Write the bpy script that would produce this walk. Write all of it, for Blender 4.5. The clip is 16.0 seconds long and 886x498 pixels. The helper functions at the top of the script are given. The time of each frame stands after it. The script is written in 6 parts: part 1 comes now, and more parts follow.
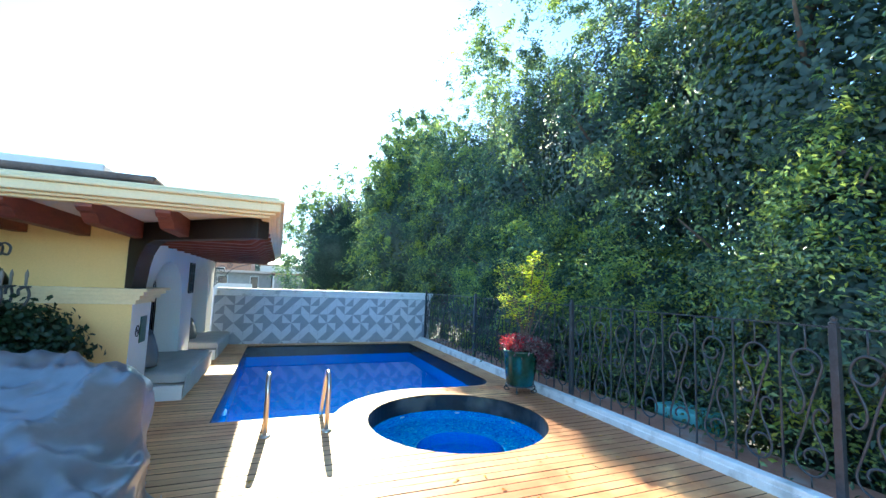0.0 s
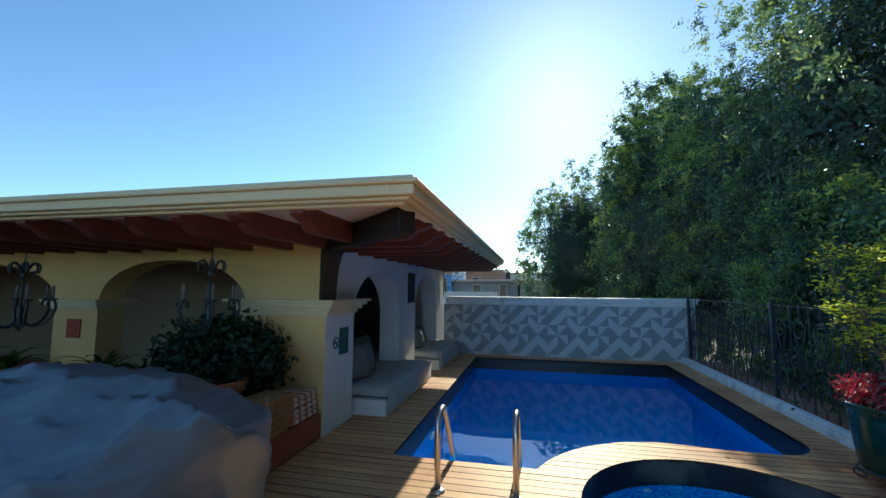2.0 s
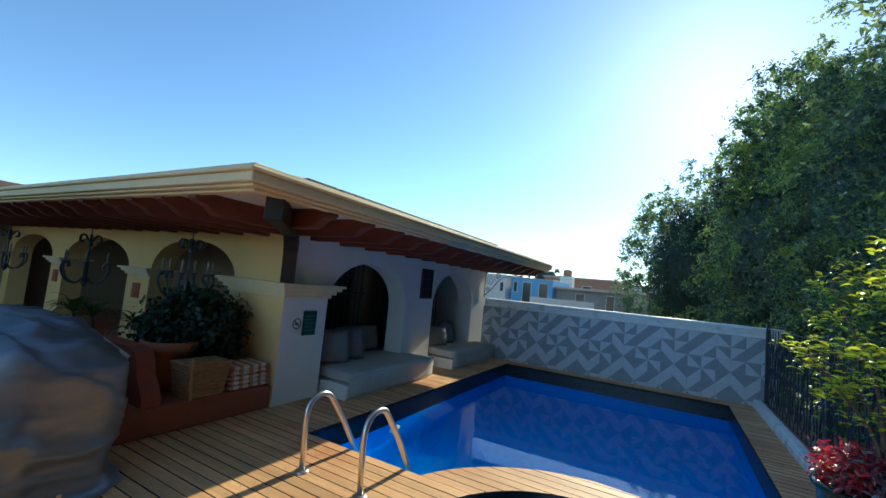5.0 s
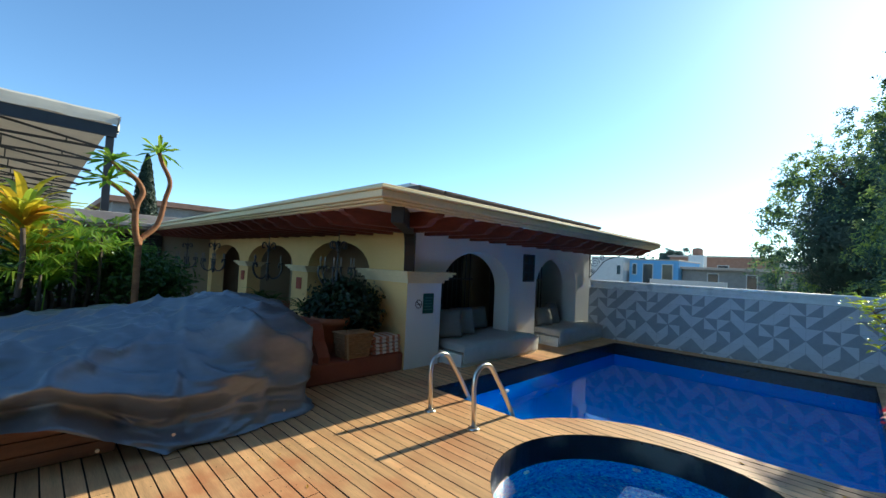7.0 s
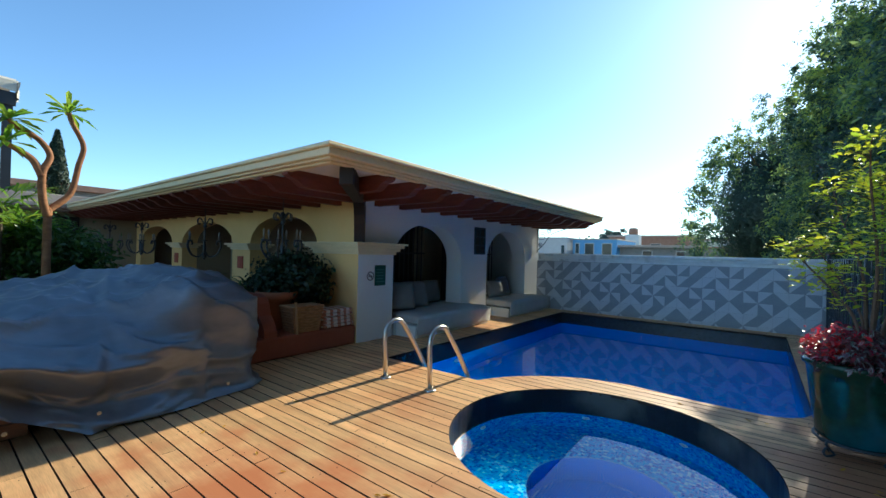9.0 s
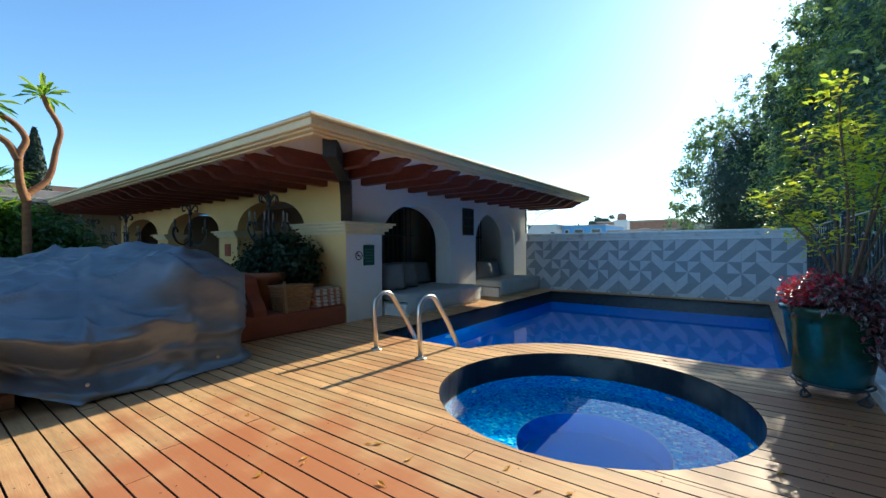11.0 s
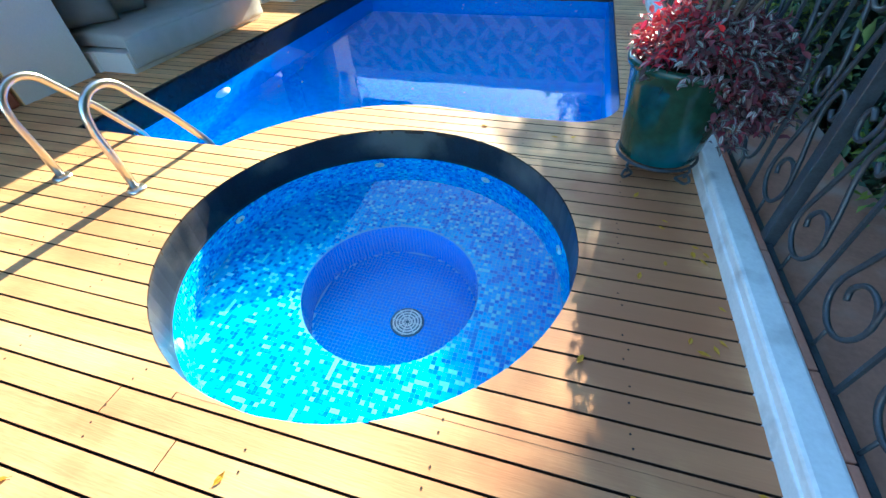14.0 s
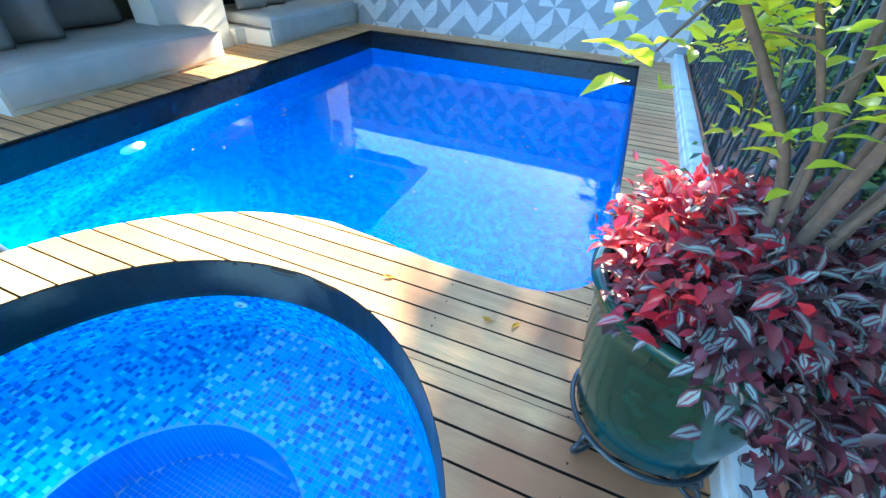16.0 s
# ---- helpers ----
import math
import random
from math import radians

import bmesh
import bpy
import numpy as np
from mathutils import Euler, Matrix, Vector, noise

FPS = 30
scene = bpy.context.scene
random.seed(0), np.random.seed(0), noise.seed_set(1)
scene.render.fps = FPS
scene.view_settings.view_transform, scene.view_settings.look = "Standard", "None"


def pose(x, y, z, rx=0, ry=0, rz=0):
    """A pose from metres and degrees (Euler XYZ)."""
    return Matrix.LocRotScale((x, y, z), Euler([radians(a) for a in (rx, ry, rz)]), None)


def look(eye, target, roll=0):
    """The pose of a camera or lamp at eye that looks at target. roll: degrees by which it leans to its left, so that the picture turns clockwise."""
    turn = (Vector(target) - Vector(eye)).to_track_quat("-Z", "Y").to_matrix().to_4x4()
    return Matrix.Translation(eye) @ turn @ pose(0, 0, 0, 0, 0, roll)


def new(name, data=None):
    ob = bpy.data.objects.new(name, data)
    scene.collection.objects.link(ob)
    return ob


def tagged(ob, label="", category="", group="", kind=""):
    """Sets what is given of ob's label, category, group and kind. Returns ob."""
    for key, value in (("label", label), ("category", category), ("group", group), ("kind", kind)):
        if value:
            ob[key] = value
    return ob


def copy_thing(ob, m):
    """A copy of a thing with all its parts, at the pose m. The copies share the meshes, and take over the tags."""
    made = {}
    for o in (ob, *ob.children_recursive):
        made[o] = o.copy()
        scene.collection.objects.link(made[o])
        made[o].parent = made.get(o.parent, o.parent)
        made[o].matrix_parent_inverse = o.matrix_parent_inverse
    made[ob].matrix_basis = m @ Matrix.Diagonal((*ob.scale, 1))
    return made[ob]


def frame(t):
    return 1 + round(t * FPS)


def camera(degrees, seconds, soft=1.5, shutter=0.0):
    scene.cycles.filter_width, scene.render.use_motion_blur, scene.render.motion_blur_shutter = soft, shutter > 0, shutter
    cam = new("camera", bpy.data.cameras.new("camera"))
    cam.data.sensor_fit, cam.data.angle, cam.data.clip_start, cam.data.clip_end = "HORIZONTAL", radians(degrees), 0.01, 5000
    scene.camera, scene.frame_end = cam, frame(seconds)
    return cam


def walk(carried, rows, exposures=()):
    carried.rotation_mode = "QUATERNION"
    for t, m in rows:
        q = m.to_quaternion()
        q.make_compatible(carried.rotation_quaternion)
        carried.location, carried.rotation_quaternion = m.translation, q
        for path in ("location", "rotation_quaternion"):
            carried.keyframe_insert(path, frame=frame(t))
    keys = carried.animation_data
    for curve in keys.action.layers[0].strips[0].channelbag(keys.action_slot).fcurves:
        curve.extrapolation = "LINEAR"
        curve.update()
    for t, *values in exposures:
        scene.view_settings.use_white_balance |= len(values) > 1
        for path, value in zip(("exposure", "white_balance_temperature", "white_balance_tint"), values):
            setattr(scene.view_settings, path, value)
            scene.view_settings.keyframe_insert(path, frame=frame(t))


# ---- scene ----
cam = camera(94.7, 16.0)
PATH = [
    (0, (-0.577, -4.713, 1.602), (0.156, -2.861, 1.786), 2.0),
    (0.5, (-0.356, -4.437, 1.596), (-0.109, -2.461, 1.777), 1.4),
    (1, (-0.205, -4.08, 1.582), (-0.306, -2.089, 1.743), 0.6),
    (1.5, (-0.109, -3.686, 1.59), (-0.392, -1.714, 1.762), 0.2),
    (2, (0.151, -3.313, 1.605), (-0.281, -1.369, 1.794), 0.4),
    (2.5, (0.37, -3.003, 1.579), (-0.154, -1.086, 1.796), 1.0),
    (3, (0.623, -2.671, 1.63), (0.074, -0.762, 1.865), 1.5),
    (5.3, (2.093, -2.544, 1.63), (0.979, -0.89, 1.781), 4.8),
    (5.5, (2.166, -2.637, 1.582), (0.952, -1.054, 1.723), 3.7),
    (6, (2.312, -2.882, 1.581), (0.953, -1.419, 1.696), 3.5),
    (6.5, (2.489, -3.018, 1.587), (1.072, -1.609, 1.686), 3.1),
    (7, (2.579, -3.131, 1.584), (1.168, -1.715, 1.661), 2.8),
    (7.5, (2.582, -3.286, 1.558), (1.228, -1.815, 1.592), 2.8),
    (8, (2.542, -3.244, 1.522), (1.25, -1.716, 1.52), 2.7),
    (8.5, (2.503, -3.099, 1.443), (1.259, -1.534, 1.451), 2.3),
    (10.8, (2.546, -3.058, 1.098), (1.334, -1.467, 1.121), -0.5),
    (11, (2.559, -3.067, 1.106), (1.367, -1.461, 1.09), -0.4),
    (11.5, (2.553, -2.929, 1.149), (1.493, -1.254, 0.887), -0.3),
    (12, (2.583, -2.793, 1.388), (1.735, -1.114, 0.709), -0.0),
    (12.5, (2.505, -2.612, 1.375), (1.845, -1.013, 0.370), 0.9),
    (13, (2.429, -2.309, 1.389), (1.863, -0.811, 0.191), 0.8),
    (13.5, (2.457, -1.875, 1.397), (1.951, -0.467, 0.069), -1.6),
    (14, (2.467, -1.492, 1.400), (2.018, -0.101, 0.034), -2.8),
    (14.5, (2.447, -1.073, 1.400), (2.047, 0.304, 0.006), -2.3),
    (15, (2.578, -0.771, 1.321), (2.207, 0.666, -0.019), 2.5),
    (15.5, (2.704, -0.411, 1.281), (2.304, 1.042, -0.034), 3.7),
    (16, (2.692, 0.017, 1.309), (2.123, 1.489, 0.080), 2.9),
]
EXPOSURE = [(0.0, 2.0, 5300, -4), (0.5, 1.35, 5300, -4), (1.0, 0.6, 5300, -4), (2.0, 0.33, 5300, -4), (7.0, 0.55, 5300, -4), (11.0, 0.75, 5300, -4), (12.0, 1.4, 5300, -6), (13.0, 1.95, 5200, -6), (14.5, 2.2, 5300, -7), (16.0, 2.9, 5300, -7)]
walk(cam, [(t, look(eye, target, roll)) for t, eye, target, roll in PATH], EXPOSURE)

# ---- world, sun and exposure ----
SUN_AZ, SUN_EL = 4.1, 27.2
world = bpy.data.worlds.new("sky")
scene.world = world
world.use_nodes = True
wn = world.node_tree
sky = wn.nodes.new("ShaderNodeTexSky")
sky.sky_type, sky.sun_disc = "NISHITA", False
sky.sun_elevation, sky.sun_rotation = radians(SUN_EL), radians(SUN_AZ)
sky.air_density, sky.dust_density, sky.ozone_density, sky.altitude = 1.0, 0.6, 1.2, 1500
wn.links.new(sky.outputs[0], wn.nodes["Background"].inputs[0])
wn.nodes["Background"].inputs[1].default_value = 0.15
sun_data = bpy.data.lights.new("sun", "SUN")
sun_data.energy, sun_data.angle, sun_data.color = 5.0, radians(0.53), (1.0, 0.80, 0.55)
sun = new("sun", sun_data)
sun.matrix_basis = look((0, 0, 0), (-math.sin(radians(SUN_AZ)) * math.cos(radians(SUN_EL)), -math.cos(radians(SUN_AZ)) * math.cos(radians(SUN_EL)), -math.sin(radians(SUN_EL))))


# ---- materials ----
def nodes_of(name):
    m = bpy.data.materials.new(name)
    m.use_nodes = True
    return m, m.node_tree.nodes, m.node_tree.links, m.node_tree.nodes["Principled BSDF"]


def surface(name, col, rough=0.7, metal=0.0, var=0.2, scale=3.0, fine=40.0, bump=0.15, stretch=(1, 1, 1), rnd=0.0, stain=None, stain_amount=0.0, island=0.0, spec=0.5, depth=0.01, stain_at=(0.5, 0.72)):
    """A surface with colour variation at two scales, relief, optional stains and piece-to-piece variation."""
    m, n, l, b = nodes_of(name)
    co = n.new("ShaderNodeTexCoord")
    mp = n.new("ShaderNodeMapping")
    mp.inputs["Scale"].default_value = stretch
    l.new(co.outputs["Object"], mp.inputs[0])
    n1, n2 = n.new("ShaderNodeTexNoise"), n.new("ShaderNodeTexNoise")
    n1.inputs["Scale"].default_value, n1.inputs["Detail"].default_value = scale, 5
    n2.inputs["Scale"].default_value, n2.inputs["Detail"].default_value = fine, 3
    l.new(mp.outputs[0], n1.inputs[0])
    l.new(mp.outputs[0], n2.inputs[0])
    mix = n.new("ShaderNodeMix")
    mix.inputs[0].default_value = 0.4
    l.new(n1.outputs[0], mix.inputs[2])
    l.new(n2.outputs[0], mix.inputs[3])
    ramp = n.new("ShaderNodeValToRGB")
    lo, hi = [max(0, c * (1 - var)) for c in col], [min(1, c * (1 + var)) for c in col]
    ramp.color_ramp.elements[0].position, ramp.color_ramp.elements[1].position = 0.32, 0.68
    ramp.color_ramp.elements[0].color, ramp.color_ramp.elements[1].color = (*lo, 1), (*hi, 1)
    l.new(mix.outputs[0], ramp.inputs[0])
    out = ramp.outputs[0]
    if stain:
        n3, r3, mx = n.new("ShaderNodeTexNoise"), n.new("ShaderNodeValToRGB"), n.new("ShaderNodeMix")
        n3.inputs["Scale"].default_value, n3.inputs["Detail"].default_value = scale * 0.5, 6
        l.new(co.outputs["Object"], n3.inputs[0])
        r3.color_ramp.elements[0].position, r3.color_ramp.elements[1].position = stain_at
        r3.color_ramp.elements[1].color = (stain_amount,) * 3 + (1,)
        l.new(n3.outputs[0], r3.inputs[0])
        mx.data_type = "RGBA"
        l.new(r3.outputs[0], mx.inputs[0])
        l.new(out, mx.inputs[6])
        mx.inputs[7].default_value = (*stain, 1)
        out = mx.outputs[2]
    if rnd or island:
        src = n.new("ShaderNodeObjectInfo").outputs["Random"] if rnd else n.new("ShaderNodeNewGeometry").outputs["Random Per Island"]
        amount = rnd or island
        hs, mr = n.new("ShaderNodeHueSaturation"), n.new("ShaderNodeMapRange")
        mr.inputs["To Min"].default_value, mr.inputs["To Max"].default_value = 1 - amount, 1 + amount
        l.new(src, mr.inputs[0])
        l.new(mr.outputs[0], hs.inputs["Value"])
        l.new(out, hs.inputs["Color"])
        out = hs.outputs[0]
    l.new(out, b.inputs["Base Color"])
    b.inputs["Roughness"].default_value, b.inputs["Metallic"].default_value = rough, metal
    b.inputs["Specular IOR Level"].default_value = spec
    if bump:
        bp = n.new("ShaderNodeBump")
        bp.inputs["Strength"].default_value, bp.inputs["Distance"].default_value = bump, depth
        l.new(mix.outputs[0], bp.inputs["Height"])
        l.new(bp.outputs[0], b.inputs["Normal"])
    return m


def leafy(name, cols, rough=0.45, glow=0.35, patchy=0.0):
    """Leaves: each island takes a colour between the given ones; light passes partly through."""
    m, n, l, b = nodes_of(name)
    geo, ramp = n.new("ShaderNodeNewGeometry"), n.new("ShaderNodeValToRGB")
    el = ramp.color_ramp.elements
    while len(el) < len(cols):
        el.new(0.5)
    for i, c in enumerate(cols):
        el[i].position, el[i].color = i / max(1, len(cols) - 1), (*c, 1)
    co, ns, ad = n.new("ShaderNodeTexCoord"), n.new("ShaderNodeTexNoise"), n.new("ShaderNodeMath")
    ns.inputs["Scale"].default_value, ns.inputs["Detail"].default_value = 1.1, 3
    l.new(co.outputs["Object"], ns.inputs[0])
    mr = n.new("ShaderNodeMapRange")
    mr.inputs["From Min"].default_value, mr.inputs["From Max"].default_value = 0.3, 0.7
    mr.inputs["To Min"].default_value, mr.inputs["To Max"].default_value = -patchy, patchy
    l.new(ns.outputs[0], mr.inputs[0])
    ad.use_clamp = True
    l.new(geo.outputs["Random Per Island"], ad.inputs[0])
    l.new(mr.outputs[0], ad.inputs[1])
    l.new(ad.outputs[0], ramp.inputs[0])
    l.new(ramp.outputs[0], b.inputs["Base Color"])
    b.inputs["Roughness"].default_value = rough
    tr, mx = n.new("ShaderNodeBsdfTranslucent"), n.new("ShaderNodeMixShader")
    l.new(ramp.outputs[0], tr.inputs[0])
    mx.inputs[0].default_value = glow
    l.new(b.outputs[0], mx.inputs[1])
    l.new(tr.outputs[0], mx.inputs[2])
    l.new(mx.outputs[0], n["Material Output"].inputs[0])
    return m


def mosaic(name, cols, joint, size, rough=0.15, island=False):
    """Small square glass tiles in a random mix of colours with pale joints."""
    m, n, l, b = nodes_of(name)
    ramp = n.new("ShaderNodeValToRGB")
    el = ramp.color_ramp.elements
    ramp.color_ramp.interpolation = "CONSTANT"
    while len(el) < len(cols):
        el.new(0.5)
    for i, c in enumerate(cols):
        el[i].position, el[i].color = i / len(cols), (*c, 1)
    if island:
        l.new(n.new("ShaderNodeNewGeometry").outputs["Random Per Island"], ramp.inputs[0])
        l.new(ramp.outputs[0], b.inputs["Base Color"])
    else:
        co, br, wh, sn = n.new("ShaderNodeTexCoord"), n.new("ShaderNodeTexBrick"), n.new("ShaderNodeTexWhiteNoise"), n.new("ShaderNodeVectorMath")
        br.offset, br.squash = 0.0, 1.0
        br.inputs["Scale"].default_value = 1.0
        br.inputs["Brick Width"].default_value = br.inputs["Row Height"].default_value = size
        br.inputs["Mortar Size"].default_value = size * 0.05
        sn.operation = "SNAP"
        sn.inputs[1].default_value = (size, size, size)
        sh = n.new("ShaderNodeVectorMath")
        sh.inputs[1].default_value = (0, 0, 0.0031)
        l.new(co.outputs["UV"], sh.inputs[0])
        l.new(sh.outputs[0], br.inputs[0])
        l.new(sh.outputs[0], sn.inputs[0])
        l.new(sn.outputs[0], wh.inputs[0])
        l.new(wh.outputs[0], ramp.inputs[0])
        mx = n.new("ShaderNodeMix")
        mx.data_type = "RGBA"
        l.new(br.outputs["Fac"], mx.inputs[0])
        l.new(ramp.outputs[0], mx.inputs[6])
        mx.inputs[7].default_value = (*joint, 1)
        l.new(mx.outputs[2], b.inputs["Base Color"])
    b.inputs["Roughness"].default_value = rough
    return m


def clear_water(name, tint):
    m, n, l, b = nodes_of(name)
    b.inputs["Base Color"].default_value = (*tint, 1)
    b.inputs["Specular IOR Level"].default_value = 0.75
    b.inputs["Transmission Weight"].default_value, b.inputs["IOR"].default_value, b.inputs["Roughness"].default_value = 1.0, 1.38, 0.0
    co, ns, bp = n.new("ShaderNodeTexCoord"), n.new("ShaderNodeTexNoise"), n.new("ShaderNodeBump")
    ns.inputs["Scale"].default_value, ns.inputs["Detail"].default_value = 2.2, 2
    bp.inputs["Strength"].default_value, bp.inputs["Distance"].default_value = 0.05, 0.02
    l.new(co.outputs["Object"], ns.inputs[0])
    l.new(ns.outputs[0], bp.inputs["Height"])
    l.new(bp.outputs[0], b.inputs["Normal"])
    return m


DECK = surface("deck_wood", (0.67, 0.39, 0.175), 0.56, spec=0.35, var=0.28, scale=2.2, fine=30, bump=0.45, stretch=(0.35, 6, 6), rnd=0.14, stain=(0.50, 0.20, 0.08), stain_amount=0.7, depth=0.004, stain_at=(0.47, 0.68))


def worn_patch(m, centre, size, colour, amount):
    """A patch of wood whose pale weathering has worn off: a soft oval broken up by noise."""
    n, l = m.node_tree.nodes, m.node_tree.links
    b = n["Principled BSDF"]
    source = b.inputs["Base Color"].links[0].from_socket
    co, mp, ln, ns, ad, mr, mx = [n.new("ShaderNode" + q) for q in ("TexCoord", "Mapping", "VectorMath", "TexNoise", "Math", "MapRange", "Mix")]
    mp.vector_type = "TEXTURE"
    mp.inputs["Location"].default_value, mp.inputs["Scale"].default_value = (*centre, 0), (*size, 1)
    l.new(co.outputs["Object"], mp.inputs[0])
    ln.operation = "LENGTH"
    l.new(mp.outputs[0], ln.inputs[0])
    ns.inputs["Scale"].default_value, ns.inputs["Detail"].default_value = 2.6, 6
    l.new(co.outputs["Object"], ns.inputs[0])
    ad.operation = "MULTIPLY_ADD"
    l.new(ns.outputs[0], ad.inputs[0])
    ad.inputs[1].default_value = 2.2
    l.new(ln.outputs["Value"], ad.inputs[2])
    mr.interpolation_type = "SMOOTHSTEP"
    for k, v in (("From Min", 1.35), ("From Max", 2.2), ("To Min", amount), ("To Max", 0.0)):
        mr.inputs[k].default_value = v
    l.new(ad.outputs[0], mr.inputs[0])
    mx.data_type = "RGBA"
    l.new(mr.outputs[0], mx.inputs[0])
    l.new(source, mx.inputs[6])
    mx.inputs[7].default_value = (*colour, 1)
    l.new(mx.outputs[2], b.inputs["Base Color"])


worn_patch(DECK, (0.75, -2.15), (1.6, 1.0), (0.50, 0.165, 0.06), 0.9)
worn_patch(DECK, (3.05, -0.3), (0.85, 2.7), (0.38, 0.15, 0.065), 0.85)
JOIST = surface("dark_joist", (0.03, 0.022, 0.017), 0.9)
YELLOW = surface("yellow_stucco", (0.80, 0.58, 0.24), 0.85, var=0.08, scale=1.5, fine=70, bump=0.3, stain=(0.62, 0.47, 0.25), stain_amount=0.35)
WHITE = surface("white_stucco", (0.78, 0.77, 0.74), 0.85, var=0.06, scale=1.5, fine=70, bump=0.3, stain=(0.60, 0.58, 0.54), stain_amount=0.35)
CREAM = surface("cream_fascia", (0.78, 0.66, 0.40), 0.6, var=0.10, scale=2.5, fine=40, bump=0.12, stain=(0.52, 0.45, 0.33), stain_amount=0.4)
# Plaster colour is darkened to carry the deep shade under the arcade.
TAN = surface("shade_darkened_tan_plaster", (0.29, 0.25, 0.17), 0.85, var=0.1, scale=1.2, fine=60, bump=0.2)
REDWOOD = surface("dark_red_wood", (0.15, 0.042, 0.028), 0.6, var=0.35, scale=4, fine=30, bump=0.3, stretch=(1, 1, 4))
BLACKWOOD = surface("black_stained_wood", (0.018, 0.014, 0.013), 0.6, var=0.3, scale=4, fine=40, bump=0.3)
SOFFIT = surface("white_soffit_boards", (0.70, 0.69, 0.68), 0.8, var=0.08, scale=3, fine=30, bump=0.15)
ROOFTOP = surface("grey_roof_screed", (0.38, 0.36, 0.34), 0.9, var=0.3, scale=2, fine=50, bump=0.5, stain=(0.15, 0.13, 0.11), stain_amount=0.7)
TERRA = surface("terracotta_tile", (0.42, 0.17, 0.10), 0.75, var=0.25, scale=5, fine=50, bump=0.25, stain=(0.26, 0.20, 0.17), stain_amount=0.6)
REDSTUCCO = surface("red_ochre_stucco", (0.30, 0.085, 0.042), 0.75, var=0.2, scale=3, fine=60, bump=0.3)
KERB = surface("white_painted_kerb", (0.84, 0.85, 0.83), 0.6, var=0.09, scale=9, fine=70, bump=0.2, stain=(0.30, 0.30, 0.28), stain_amount=0.55, stain_at=(0.53, 0.66))
TILE_LIGHT = surface("pale_cement_tile", (0.60, 0.60, 0.62), 0.55, var=0.08, scale=5, fine=60, bump=0.06, island=0.06)
TILE_DARK = surface("grey_cement_tile", (0.30, 0.31, 0.335), 0.55, var=0.10, scale=5, fine=60, bump=0.06, island=0.06)
GROUT = surface("grey_grout", (0.33, 0.33, 0.34), 0.9)
GRANITE = surface("black_granite", (0.016, 0.019, 0.024), 0.25, var=0.5, scale=20, fine=120, bump=0.05)
BLUEMOSAIC = mosaic("blue_pool_mosaic", ((0.0, 0.29, 0.86), (0.0, 0.35, 0.90), (0.0, 0.31, 0.88), (0.006, 0.44, 0.92), (0.0, 0.21, 0.76)), (0.04, 0.40, 0.86), 0.04)
WATER = clear_water("clear_pool_water", (0.90, 0.97, 1.0))
STEEL = surface("brushed_steel", (0.66, 0.62, 0.55), 0.28, metal=1.0, var=0.06, scale=6, fine=80, bump=0.03)
IRON = surface("black_painted_iron", (0.042, 0.05, 0.06), 0.34, var=0.4, scale=15, fine=120, bump=0.2)
CONCRETE = surface("weathered_concrete", (0.43, 0.36, 0.31), 0.9, var=0.25, scale=3, fine=50, bump=0.4, stain=(0.12, 0.11, 0.10), stain_amount=0.6)
BARK = surface("grey_bark", (0.10, 0.075, 0.055), 0.9, var=0.4, scale=5, fine=40, bump=0.6, stretch=(1, 1, 0.3))
TREE_LEAF = leafy("ficus_leaf", ((0.065, 0.115, 0.09), (0.10, 0.17, 0.12), (0.16, 0.25, 0.125), (0.30, 0.40, 0.13)), 0.24, 0.45, 0.4)
# Paler, yellower copy of the leaf: sunlight on outer sprays put into colour.
SUNLIT_LEAF = leafy("sunlit_ficus_leaf", ((0.15, 0.24, 0.11), (0.24, 0.35, 0.12), (0.38, 0.50, 0.12), (0.48, 0.56, 0.11)), 0.26, 0.55, 0.3)
# Inner leaves are coloured darker to stand in for shade inside the crown.
TREE_INNER = leafy("inner_leaf_painted_shade", ((0.04, 0.075, 0.06), (0.065, 0.115, 0.085)), glow=0.3, patchy=0.3)
# Distance haze is put into the leaf colour by paling it.
FAR_LEAF = leafy("haze_paled_leaf", ((0.14, 0.19, 0.15), (0.18, 0.23, 0.17)), glow=0.15)
EARTH = surface("dry_earth", (0.16, 0.13, 0.09), 0.95, var=0.3, scale=0.2, fine=3, bump=0.3)
# Near-black backing that stands in for unlit space behind bars and lattice.
DARKVOID = surface("shade_dark_backing", (0.012, 0.012, 0.013), 0.6, var=0.3, scale=10, fine=60)


# ---- building helpers ----
def mesh_object(name, bm, material, parent=None, label="", smooth=False):
    bmesh.ops.recalc_face_normals(bm, faces=bm.faces)
    me = bpy.data.meshes.new(name)
    bm.to_mesh(me)
    bm.free()
    mats = material if isinstance(material, (list, tuple)) else [material]
    for m in mats:
        me.materials.append(m)
    if smooth:
        for p in me.polygons:
            p.use_smooth = True
    ob = new(name, me)
    ob.parent = parent
    if label:
        ob["label"] = label
    return ob


def part(name, bm, material, parent, label="", smooth=False):
    return mesh_object(name, bm, material, parent, label, smooth)


def structure(name, bm, material, label, category="", smooth=False):
    return tagged(mesh_object(name, bm, material, None, "", smooth), label, category or name.split("_")[0], "", "structure")


def thing(name, at, label, category, group="", kind="", rz=0):
    ob = new(name)
    ob.empty_display_size = 0.05
    ob.matrix_basis = pose(*at, 0, 0, rz)
    return tagged(ob, label, category, group, kind)


